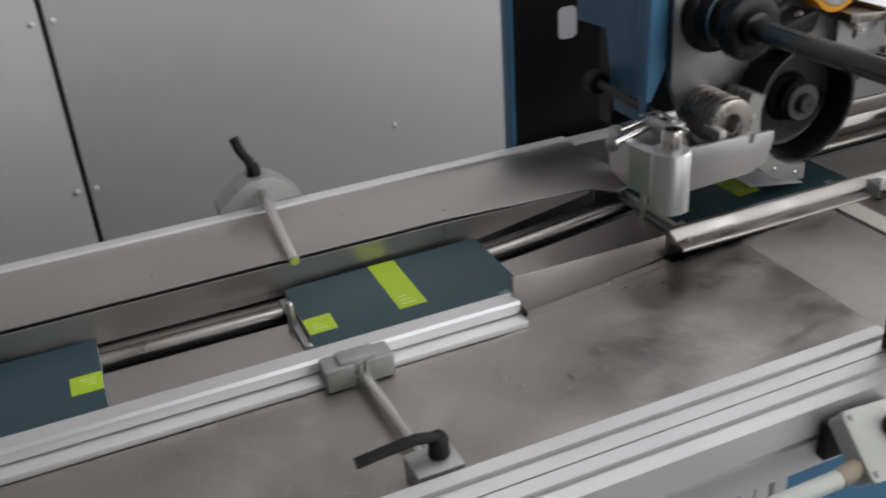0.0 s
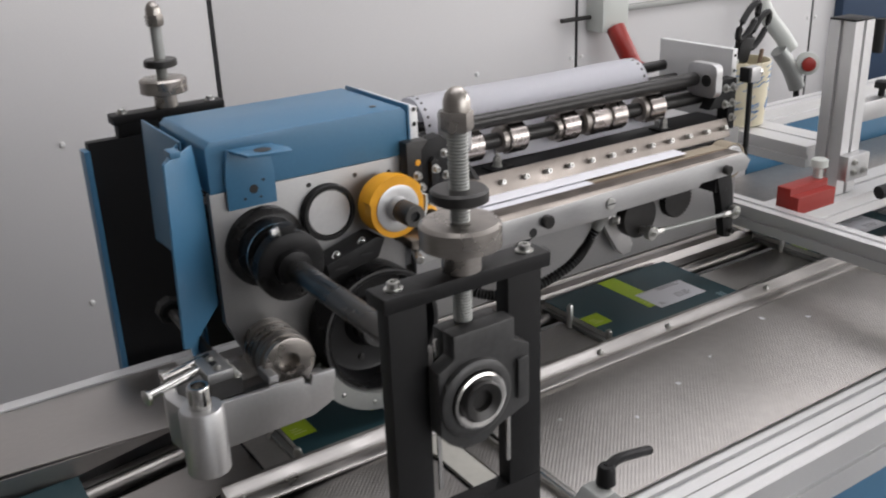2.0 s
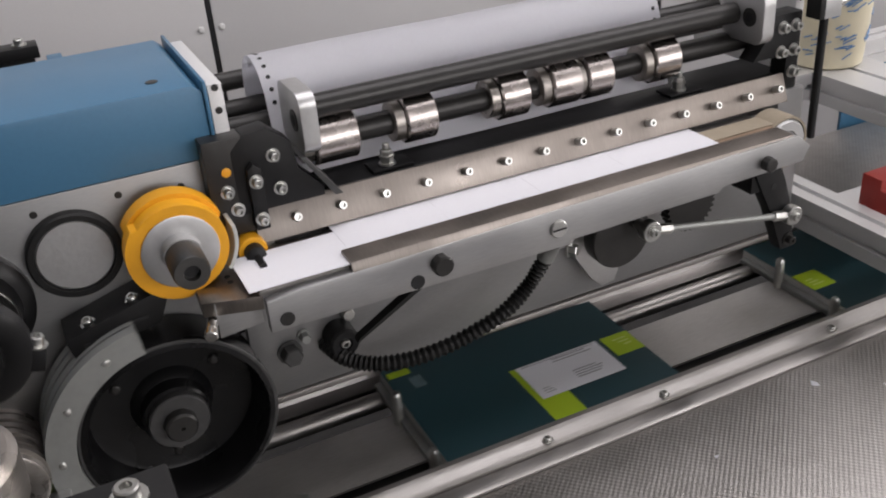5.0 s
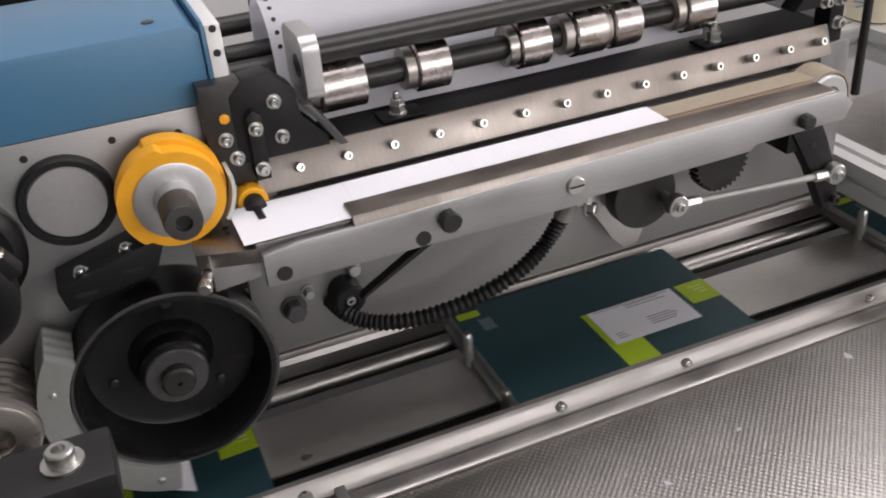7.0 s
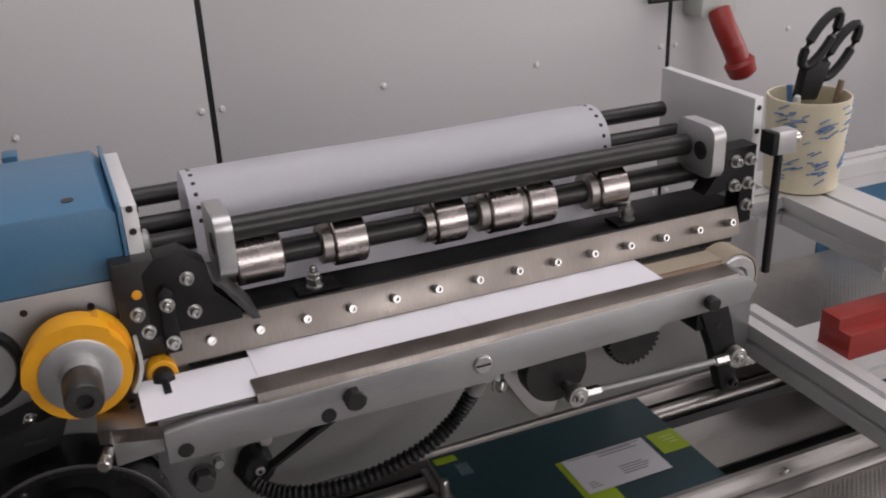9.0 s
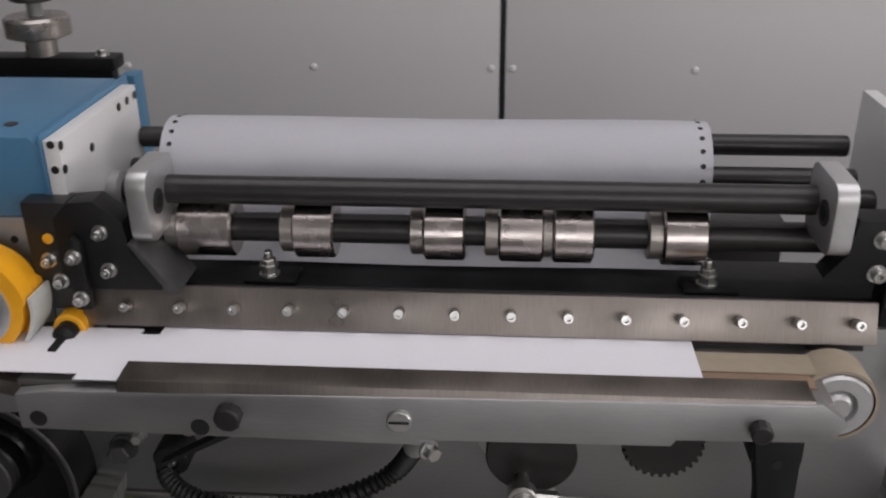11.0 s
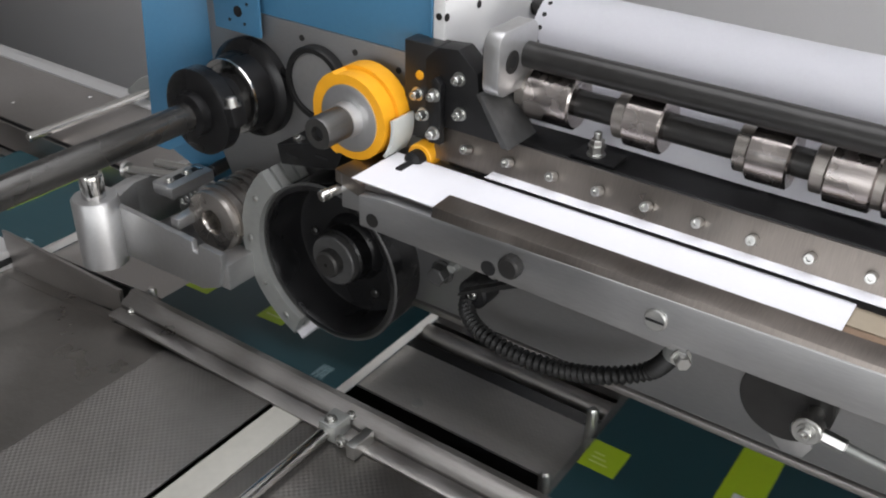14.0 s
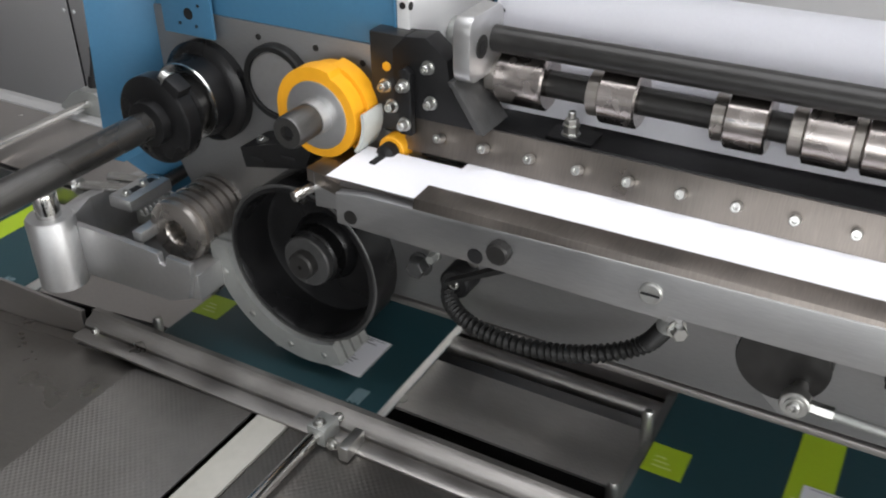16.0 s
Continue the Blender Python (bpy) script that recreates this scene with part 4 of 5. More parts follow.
paper = thing("paper_web", (1.3, 1.07, 1.2), "white fan-fold paper web with punched sprocket holes", "paper", moved=(0, 0, 0.006))
part("sheet", web(), PAPER, paper)
# Sprocket holes are not cut: dark discs on the sheet paint their shade.
for x in (1.0875, 1.4995):
    for k in range(9):
        a = radians(8 + k * 17)
        d = Vector((0, -math.cos(a), math.sin(a)))
        part("dark_hole_disc", lathe(Vector((x, 1.078, 1.231)) + d * 0.0393, d, [(0, 0.0021), (0.0003, 0.0021)], 10), SEAM, paper)

# ---- delivery tray ----
tray = thing("delivery_tray", (1.3, 0.93, 1.11), "aluminium delivery tray with front bar and end pulley", "tray", moved=(-0.005, 0, 0.001))
part("front_bar", prism([(1.022, 1.109), (1.022, 1.137), (1.050, 1.141), (1.565, 1.148), (1.582, 1.134), (1.574, 1.119), (1.473, 1.117), (1.470, 1.112), (1.302, 1.110), (1.300, 1.106)], "xz", 0.884, 0.894, 0.001), BARGREY, tray, "machined grey front bar")
part("top_lip", prism([(0.884, 1.1415), (0.887, 1.1495), (0.910, 1.1505), (0.910, 1.1460), (0.894, 1.1415)], "yz", 1.095, 1.560, 0.0006), STRIPSTEEL, tray, "folded steel top lip")
part("tray_floor", box(1.020, 1.575, 0.8945, 0.985, 1.138, 1.1425, 0.0006), STEEL, tray)
part("lining", box(1.100, 1.568, 0.911, 0.952, 1.1428, 1.1445, 0.0004), BROWN, tray, "brown tray lining")
part("nose", prism([(0.976, 0.908), (1.022, 0.8945), (1.022, 0.985), (0.980, 0.978)], "xy", 1.126, 1.1385, 0.0008), STRIPSTEEL, tray, "worn steel tray nose")
part("nose_side", prism([(0.985, 1.105), (0.985, 1.138), (1.0215, 1.138), (1.0215, 1.108)], "xz", 0.905, 0.912, 0.001), BARGREY, tray)
for x, y in ((1.005, 0.93), (1.005, 0.94), (1.040, 0.905), (1.045, 0.912)):
    part("tray_hole", lathe((x, y, 1.1387 if x < 1.02 else 1.1427), UP, [(0, 0.0025), (0.0004, 0.0025)], 10), SEAM, tray)
part("slot_screw", lathe((1.288, 0.884, 1.126), SOUTH, [(0, 0.0085), (0.002, 0.0085), (0.003, 0.0075)], 24), ZINC, tray)
part("screw_slot", box(1.2812, 1.2948, 0.8803, 0.8808, 1.1252, 1.1268), SEAM, tray)
part("round_bolt", lathe((1.172, 0.884, 1.127), SOUTH, [(0, 0.0095), (0.008, 0.0095), (0.0095, 0.008)], 10), DARKSTEEL, tray)
part("bar_hole", lathe((1.150, 0.8838, 1.115), SOUTH, [(0, 0.0065), (0.0004, 0.0065)], 20), SEAM, tray)
part("bar_hole", lathe((1.036, 0.8838, 1.118), SOUTH, [(0, 0.0062), (0.0004, 0.0062)], 20), DARKSTEEL, tray)
part("round_bolt", lathe((1.526, 0.884, 1.129), SOUTH, [(0, 0.0075), (0.008, 0.0075), (0.009, 0.006)], 10), DARKSTEEL, tray)
part("end_pulley", lathe((1.588, 0.955, 1.122), SOUTH, [(0, 0.024), (0.004, 0.026), (0.030, 0.026), (0.034, 0.023), (0.034, 0.014), (0.030, 0.013), (0.036, 0.008)], 40), CAST, tray)
part("pulley_belt", lathe((1.588, 0.953, 1.122), SOUTH, [(0, 0.0262), (0, 0.0285), (0.030, 0.0285), (0.030, 0.0262)], 40, None, False), BELT, tray, "pale flat belt")
part("belt_run", box(1.10, 1.588, 0.926, 0.951, 1.1446, 1.1458), BELT, tray, "pale flat belt")
part("stay", box(1.295, 1.310, 0.894, 0.986, 1.098, 1.110, 0.001), CAST, tray)
part("stay", box(1.53, 1.565, 0.905, 0.9865, 1.085, 1.112, 0.001), BLACK, tray)

# ---- hose, idler and drive below the tray ----
hose = thing("corrugated_hose", (1.17, 0.93, 1.02), "black corrugated suction hose hung below the tray", "hose")
path = spline([(1.078, 0.975, 1.030), (1.090, 0.942, 1.024), (1.115, 0.926, 1.018), (1.155, 0.920, 1.015), (1.20, 0.918, 1.021), (1.24, 0.914, 1.037), (1.272, 0.922, 1.052), (1.289, 0.918, 1.078)], 14)
part("hose_tube", sweep(path, 0.0058, 14, None, 0.0022), RUBBER, hose)
part("hose_fitting", rod(path[-1], (1.2955, 0.910, 1.101), 0.0085), GREYRAIL, hose)
part("hose_nut", hex_bolt((1.301, 0.896, 1.095), (0.6, -0.8, 0), 0.006, 0.008), ZINC, hose)
idle = thing("idler_roller", (1.093, 0.96, 1.031), "black idler roller with a drive strap", "roller", moved=(0.0, 0.004, 0.006))
part("roller", lathe((1.093, 0.986, 1.031), SOUTH, [(0, 0.008), (0.022, 0.008), (0.022, 0.0145), (0.044, 0.0145), (0.046, 0.0125), (0.046, 0.007), (0.044, 0.0065)], 32), BLACK, idle)
part("centre_screw", socket_bolt((1.093, 0.944, 1.031), SOUTH, 0.0045, 0.005), ZINC, idle)
part("guide_screw", rod((1.104, 0.986, 1.050), (1.104, 0.955, 1.050), 0.006), ZINC, idle)
part("strap", prism([(1.096, 1.047), (1.098, 1.051), (1.190, 1.104), (1.193, 1.099)], "xz", 0.912, 0.922), RUBBER, idle)
hexb = solo("hex_bolt", hex_bolt((1.046, 0.9675, 1.032), SOUTH, 0.0095, 0.012), IRON, (1.046, 0.9675, 1.032), "large dark hexagon bolt in the grey plate", "bolt")
solo("hex_bolt", hex_bolt((1.061, 0.9675, 1.045), SOUTH, 0.005, 0.008), GREYRAIL, (1.061, 0.9675, 1.045), "small hexagon bolt in the grey plate", "bolt")
solo("pale_bracket", prism([(1.335, 1.10), (1.352, 1.10), (1.395, 1.02), (1.39, 1.008), (1.375, 1.006), (1.362, 1.018), (1.335, 1.06)], "xz", 0.948, 0.957, 0.0008), CAST, (1.36, 0.953, 1.01), "pale perforated metal bracket behind the crank", "bracket")

CX, CZ, CR = 1.374, 1.078, 0.021
crank = thing("crank_disc", (CX, 0.945, CZ), "dark round crank disc with an eccentric pin", "crank disc")
part("disc", lathe((CX, 0.965, CZ), SOUTH, [(0, 0.031), (0.001, 0.033), (0.017, 0.033), (0.018, 0.032)], 48), DARKSTEEL, crank)
part("crank_pin", lathe((CX + CR, 0.947, CZ), SOUTH, [(0, 0.0055), (0.022, 0.0055)], 16), ZINC, crank)
part("disc_hub", lathe((CX, 1.001, CZ), SOUTH, [(0, 0.010), (0.036, 0.010)], 16), DARKSTEEL, crank)
link = thing("connecting_rod", (CX + CR, 0.928, CZ), "thin connecting rod with ball ends", "connecting rod")
PX, PZ, EX, EZ = 1.540, 1.118, 1.556, 1.048
LLEN = math.hypot(EX - CX, EZ - CZ)
part("rod", rod((CX + CR + 0.010, 0.928, CZ), (CX + CR + LLEN - 0.010, 0.928, CZ), 0.0034), GREYRAIL, link)
for x in (CX + CR, CX + CR + LLEN):
    part("rod_eye", lathe((x, 0.9335, CZ), SOUTH, [(0, 0.0095), (0.001, 0.0105), (0.010, 0.0105), (0.011, 0.0095), (0.011, 0.006)], 28), ZINC, link)
    part("eye_screw", socket_bolt((x, 0.9224, CZ), SOUTH, 0.0045, 0.004), ZINC, link)
part("eye_neck", rod((CX + CR + 0.008, 0.928, CZ), (CX + CR + 0.026, 0.928, CZ), 0.0052, 6), ZINC, link)
part("eye_neck", rod((CX + CR + LLEN - 0.026, 0.928, CZ), (CX + CR + LLEN - 0.008, 0.928, CZ), 0.0052, 6), ZINC, link)
rock = thing("rocker_lever", (PX, 0.94, PZ), "black rocker lever moved by the rod", "lever")
part("lever_plate", prism([(PX - 0.018, PZ + 0.004), (PX + 0.014, PZ + 0.004), (PX + 0.020, PZ - 0.03), (PX + 0.024, PZ - 0.085), (PX + 0.016, PZ - 0.115), (PX + 0.002, PZ - 0.112), (PX - 0.004, PZ - 0.06)], "xz", 0.9345, 0.950, 0.001), BLACK, rock)
part("lever_pin", rod((EX, 0.935, EZ), (EX, 0.920, EZ), 0.005), ZINC, rock)
part("lever_screw", socket_bolt((PX + 0.013, 0.9345, PZ - 0.103), SOUTH, 0.0048, 0.008), DARKSTEEL, rock)
part("lever_hole", lathe((PX + 0.004, 0.9343, PZ - 0.03), SOUTH, [(0, 0.0035), (0.0004, 0.0035)], 12), SEAM, rock)


def gear_mesh(x, z, r, teeth, y0, y1):
    pts = []
    for k in range(teeth):
        for f, rr in ((0, r - 0.003), (0.25, r - 0.003), (0.4, r), (0.75, r), (0.9, r - 0.003)):
            a = 2 * math.pi * (k + f) / teeth
            pts.append((x + rr * math.cos(a), z + rr * math.sin(a)))
    return prism(pts, "xz", y0, y1)


gears = thing("gear", (1.469, 0.97, 1.068), "dark toothed gear below the tray", "gear", "gears below the tray", moved=(0.0, -0.027, 0.014))
part("toothed_ring", gear_mesh(1.469, 1.068, 0.030, 30, 0.955, 0.968), DARKSTEEL, gears)
part("gear_hub", lathe((1.469, 0.986, 1.068), SOUTH, [(0, 0.011), (0.026, 0.011), (0.028, 0.009)], 20), DARKSTEEL, gears)
gear2 = thing("gear", (1.416, 0.97, 1.086), "small dark toothed gear below the tray", "gear", "gears below the tray")
part("toothed_ring", gear_mesh(1.421, 1.086, 0.017, 18, 0.962, 0.975), DARKSTEEL, gear2)
part("gear_hub", lathe((1.421, 0.986, 1.086), SOUTH, [(0, 0.007), (0.026, 0.007)], 16), DARKSTEEL, gear2)

# ---- rod clamps on the near side ----
rc = thing("rail_clamp", (1.0, 0.72, TABLE), "grey cast rail clamp with rod and black lever", "clamp", moved=(0.004, 0.005, 0))
part("rail_jaw", box(0.992, 1.012, 0.836, 0.8595, TABLE + 0.0012, 0.914, 0.002), GREYRAIL, rc)
part("rail_jaw", box(1.030, 1.040, 0.830, 0.8595, TABLE + 0.0012, 0.910, 0.0015), ZINC, rc)
part("jaw_screw", socket_bolt((1.02, 0.838, 0.903), SOUTH, 0.0045, 0.006), ZINC, rc)
part("jaw_screw", socket_bolt((1.001, 0.844, 0.914), UP, 0.0042, 0.005), ZINC, rc)
part("rod", rod((1.000, 0.838, 0.903), (1.000, 0.58, 0.903), 0.0062), CHROME, rc)
part("foot", box(0.945, 1.045, 0.548, 0.612, 0.8875, 0.900, 0.0025), GREYRAIL, rc)
part("saddle", prism([(0.968, 0.9002), (0.975, 0.925), (0.990, 0.938), (1.010, 0.938), (1.022, 0.925), (1.028, 0.9002)], "xz", 0.575, 0.606, 0.002), GREYRAIL, rc)
part("foot_bolt", hex_bolt((1.030, 0.566, 0.900), UP, 0.007, 0.008), ZINC, rc)
part("foot_bolt", hex_bolt((0.960, 0.566, 0.900), UP, 0.006, 0.006), ZINC, rc)
part("end_block", box(0.905, 0.944, 0.545, 0.612, 0.8875, 0.915, 0.002), BLACK, rc)
lever(rc, (1.012, 0.592, 0.938), (1.085, 0.600, 0.948))

# ---- control box on the front ----
ctrl = thing("control_box", (0.69, 0.50, 0.80), "light grey control box with a black rotary knob", "control box")
up = pose(0.658, 0.488, 0.866, 40, 0, -4) @ Matrix.Scale(0.66, 4)
def tilted(bm):
    bmesh.ops.transform(bm, matrix=up, verts=bm.verts)
    return bm
part("housing", tilted(prism(rounded(-0.062, 0.062, -0.052, 0.052, 0.008), "xy", -0.032, -0.002, 0.002)), GREYPLASTIC, ctrl)
part("lid", tilted(prism(rounded(-0.064, 0.064, -0.054, 0.054, 0.009), "xy", -0.0015, 0.012, 0.003)), GREYPLASTIC, ctrl)
part("knob", tilted(lathe((0.005, 0.012, 0.012), UP, [(0, 0.017), (0.004, 0.019), (0.020, 0.016), (0.024, 0.012)], 28)), BLACK, ctrl)
for x, y in ((-0.052, 0.042), (0.052, 0.042), (0.052, -0.042), (-0.052, -0.042)):
    part("lid_screw", tilted(lathe((x, y, 0.012), UP, [(0, 0.005), (0.002, 0.005), (0.003, 0.003)], 12)), GREYRAIL, ctrl)
part("label_plate", tilted(box(0.004, 0.040, -0.030, -0.018, 0.0122, 0.0128)), ALU, ctrl)
part("cable_gland", rod((0.617, 0.481, 0.852), (0.592, 0.480, 0.848), 0.0095, 16), BELT, ctrl)
part("conduit", rod((0.592, 0.480, 0.848), (-0.4, 0.48, 0.838), 0.009, 16), GREYPLASTIC, ctrl)
part("rear_pad", box(0.618, 0.70, 0.524, 0.5345, 0.825, 0.868, 0.001), BLACK, ctrl)

# ---- frame at the delivery end ----
out = thing("aluminium_frame", (1.9, 0.9, 1.0), "slotted aluminium frame over the delivery end", "aluminium frame")
part("cross_bar", grooved("y", 1.662, 1.702, -0.10, 1.02, 0.982, 1.022), ALU, out)
part("foot_post", grooved("z", 1.662, 1.702, 0.536, 0.576, 0.888, 0.9815), ALU, out)
part("foot_post", grooved("z", 1.662, 1.702, 1.15, 1.19, 0.86, 1.0445), ALU, out)
part("side_bar", grooved("y", 1.852, 1.952, 0.98, 1.245, 1.045, 1.085), ALU, out)
part("link_bar", grooved("x", 1.662, 1.851, 1.15, 1.19, 1.045, 1.085), ALU, out)
part("post", grooved("z", 1.852, 1.905, 0.912, 0.962, 1.010, 1.312), ALU, out)
part("post_cap", box(1.852, 1.905, 0.912, 0.962, 1.3125, 1.316, 0.001), BLACK, out)
part("post_bracket", box(1.848, 1.910, 0.892, 0.911, 1.040, 1.085, 0.002), CAST, out)
part("base_bar", grooved("x", 1.703, 2.9, 0.89, 0.97, 0.969, 1.009), ALU, out)
part("edge_bar", grooved("x", 1.953, 3.2, 1.205, 1.245, 1.045, 1.085), ALU, out)
part("blue_panel", box(1.990, 3.2, 1.215, 1.219, 0.90, 1.044), BLUE, out)
part("slide_arm", box(1.906, 2.06, 0.92, 0.945, 1.13, 1.165, 0.002), CAST, out)
part("slide_knob", lathe((1.985, 0.932, 1.166), UP, [(0, 0.006), (0.014, 0.006), (0.015, 0.014), (0.026, 0.013), (0.028, 0.010)], 20), BLACK, out)
part("black_handle", rod((1.99, 0.955, 1.24), (1.99, 0.955, 1.30), 0.010), BLACK, out)
for x, z in ((1.865, 1.055), (1.895, 1.055), (1.865, 1.073)):
    part("bracket_bolt", socket_bolt((x, 0.892, z), SOUTH, 0.005, 0.006), ZINC, out)
redb = thing("red_block", (1.79, 0.93, 1.0095), "red anodised block with a groove", "block")
part("block_body", prism([(0.888, 1.0095), (0.888, 1.040), (0.905, 1.040), (0.905, 1.052), (0.932, 1.052), (0.932, 1.0095)], "yz", 1.715, 1.815, 0.001), RED, redb)
part("knob", lathe((1.805, 0.918, 1.0525), UP, [(0, 0.008), (0.016, 0.007), (0.02, 0.015), (0.032, 0.014), (0.034, 0.010)], 20), GREYPLASTIC, redb)
solo("black_hose", sweep(spline([(1.90, 0.86, 1.018), (2.0, 0.84, 1.03), (2.15, 0.80, 1.035), (2.4, 0.78, 1.03), (2.8, 0.80, 1.02)], 8), 0.012, 12), RUBBER, (2.1, 0.82, 1.02), "black rubber hose at the delivery end", "hose")
plate2 = solo("dimpled_side_sheet", box(1.704, 3.0, 0.98, 1.20, 0.955, 0.958, 0.0006), DIMPLED, (2.2, 1.1, 0.955), "bright dimpled steel side sheet at the delivery end", "metal sheet")

# pot with scissors
JX, JY, JZ = 1.902, 1.178, 1.0857
pot = thing("pencil_pot", (JX, JY, JZ), "cream pot painted with blue strokes holding scissors", "pot")
part("pot_body", lathe((JX, JY, JZ), UP, [(0, 0.045), (0.002, 0.048), (0.122, 0.054), (0.125, 0.0535), (0.125, 0.051), (0.01, 0.046)], 48), CERAMIC, pot)
for k in range(64):
    a, z = random.gauss(*random.choice(((4.35, 0.16), (5.2, 0.14), (3.6, 0.2)))), random.gauss(*random.choice(((0.100, 0.010), (0.038, 0.010))))
    z = min(0.118, max(0.010, z))
    r = 0.048 + 0.006 * z / 0.122 + 0.0006
    c = Vector((JX + r * math.cos(a), JY + r * math.sin(a), JZ + z))
    t = Vector((-math.sin(a), math.cos(a), random.uniform(0.0, 0.6))) * random.uniform(0.004, 0.009)
    part("brush_stroke", rod(c - t, c + t, 0.0009, 5, 0), POTBLUE, pot)
sci = thing("scissors", (JX, JY, JZ + 0.012), "black-handled scissors standing in the pot", "scissors")
for dx, tilt in ((-0.018, -0.10), (0.026, 0.12)):
    loop = [(JX + 0.012 + dx + 0.018 * math.cos(radians(a)) + 0.5 * (0.042 * math.sin(radians(a)) + 0.02), JY + dx * 0.2, JZ + 0.188 - dx * 0.5 + 0.033 * math.sin(radians(a))) for a in range(0, 361, 20)]
    part("handle", sweep(loop, 0.0062, 8), BLACK, sci, "black plastic handle")
    part("blade", prism([(JX - 0.02 - dx * 0.5 - 0.007, JZ + 0.012), (JX - 0.02 - dx * 0.5 + 0.007, JZ + 0.012), (JX + dx * 0.5 + 0.009, JZ + 0.155), (JX + dx * 0.5 - 0.009, JZ + 0.155)], "xz", JY - 0.001 + dx * 0.08, JY + 0.001 + dx * 0.08), CHROME, sci, "steel blade")
part("grip", prism([(JX - 0.024, JZ + 0.122), (JX + 0.006, JZ + 0.118), (JX + 0.024, JZ + 0.166), (JX - 0.016, JZ + 0.166)], "xz", JY - 0.008, JY + 0.008, 0.003), BLACK, sci)
for dx, dy, h, m in ((0.026, -0.010, 0.142, BROWN), (0.020, 0.012, 0.138, CERAMIC), (-0.022, -0.008, 0.130, GREYPLASTIC), (-0.004, 0.022, 0.132, POTBLUE)):
    pen = thing("pencil", (JX + dx * 0.7, JY + dy * 0.7, JZ + 0.012), "slim pencil standing in the pot", "pencil", "pencils in the pot")
    part("shank", rod((JX + dx * 0.7, JY + dy * 0.7, JZ + 0.012), (JX + dx * 1.45, JY + dy * 1.45, JZ + h), 0.0042, 8), m, pen)

# ---- things on the wall ----
sock = thing("wall_socket", (2.79, 2.545, 1.0), "grey wall socket with a red plug", "socket")
part("socket_box", box(2.72, 2.842, 2.455, 2.5445, 1.030, 1.18, 0.006), GREYPLASTIC, sock)
part("plug_body", sweep(spline([(2.775, 2.45, 1.045), (2.778, 2.42, 1.0), (2.798, 2.40, 0.945), (2.815, 2.39, 0.90)], 5), 0.033, 16), RED, sock, "red power plug")
part("plug_cap", lathe((2.811, 2.392, 0.912), (0.40, -0.1, -0.9), [(0, 0.036), (0.01, 0.044), (0.045, 0.040), (0.055, 0.026)], 20), RED, sock)
part("conduit", rod((2.585, 2.52, 1.08), (2.719, 2.52, 1.08), 0.008), DARKSTEEL, sock)
duct = tagged(part("cable_duct", box(2.863, 3.70, 2.52, 2.5448, 1.082, 1.104, 0.003), GREYRAIL), "grey plastic cable duct along the wall", "cable duct", kind="structure")
plug2 = thing("hanging_connector", (3.630, 2.42, 0.8), "grey connector with a red button hanging on its cable", "connector")
part("upper_body", sweep(spline([(3.570, 2.48, 1.09), (3.610, 2.46, 1.0), (3.670, 2.43, 0.92), (3.710, 2.41, 0.86)], 5), 0.034, 14), GREYPLASTIC, plug2)
part("lower_body", sweep(spline([(3.650, 2.42, 0.86), (3.710, 2.40, 0.78), (3.750, 2.39, 0.70)], 5), 0.034, 12), GREYRAIL, plug2)
part("button_ring", lathe((3.770, 2.37, 0.80), (-0.6, -0.8, 0), [(0, 0.046), (0.026, 0.046), (0.03, 0.040)], 24), GREYPLASTIC, plug2)
part("button", lathe((3.748, 2.342, 0.80), (-0.6, -0.8, 0), [(0, 0.029), (0.010, 0.027), (0.013, 0.019)], 24), RED, plug2, "round red button")
part("cable", sweep(spline([(3.750, 2.39, 0.70), (3.760, 2.40, 0.60), (3.760, 2.45, 0.40), (3.770, 2.5, 0.05)], 6), 0.012, 8), RUBBER, plug2)
door = tagged(part("door_1", box(4.17, 5.4, 2.50, 2.544, 0.0, 2.3, 0.004), NAVY), "tall dark blue cabinet door against the wall", "door", kind="structure")


# ---- catalogues, pushers and cards on the move ----
SPEED, PITCH, START = 0.296, 0.525, 0.212
TURNTIME = PITCH / SPEED
BOOKL, BOOKN, BOOKF = 0.282, 0.880, 1.083
FLIPPED = (1, 2, 3, 4)


def trailing(k, t):
    return START + SPEED * t - PITCH * k


def print_patch(x0, x1, y0, y1, lift=0.0003):
    return box(x0, x1, y0, y1, BOOKTOP, BOOKTOP + lift)


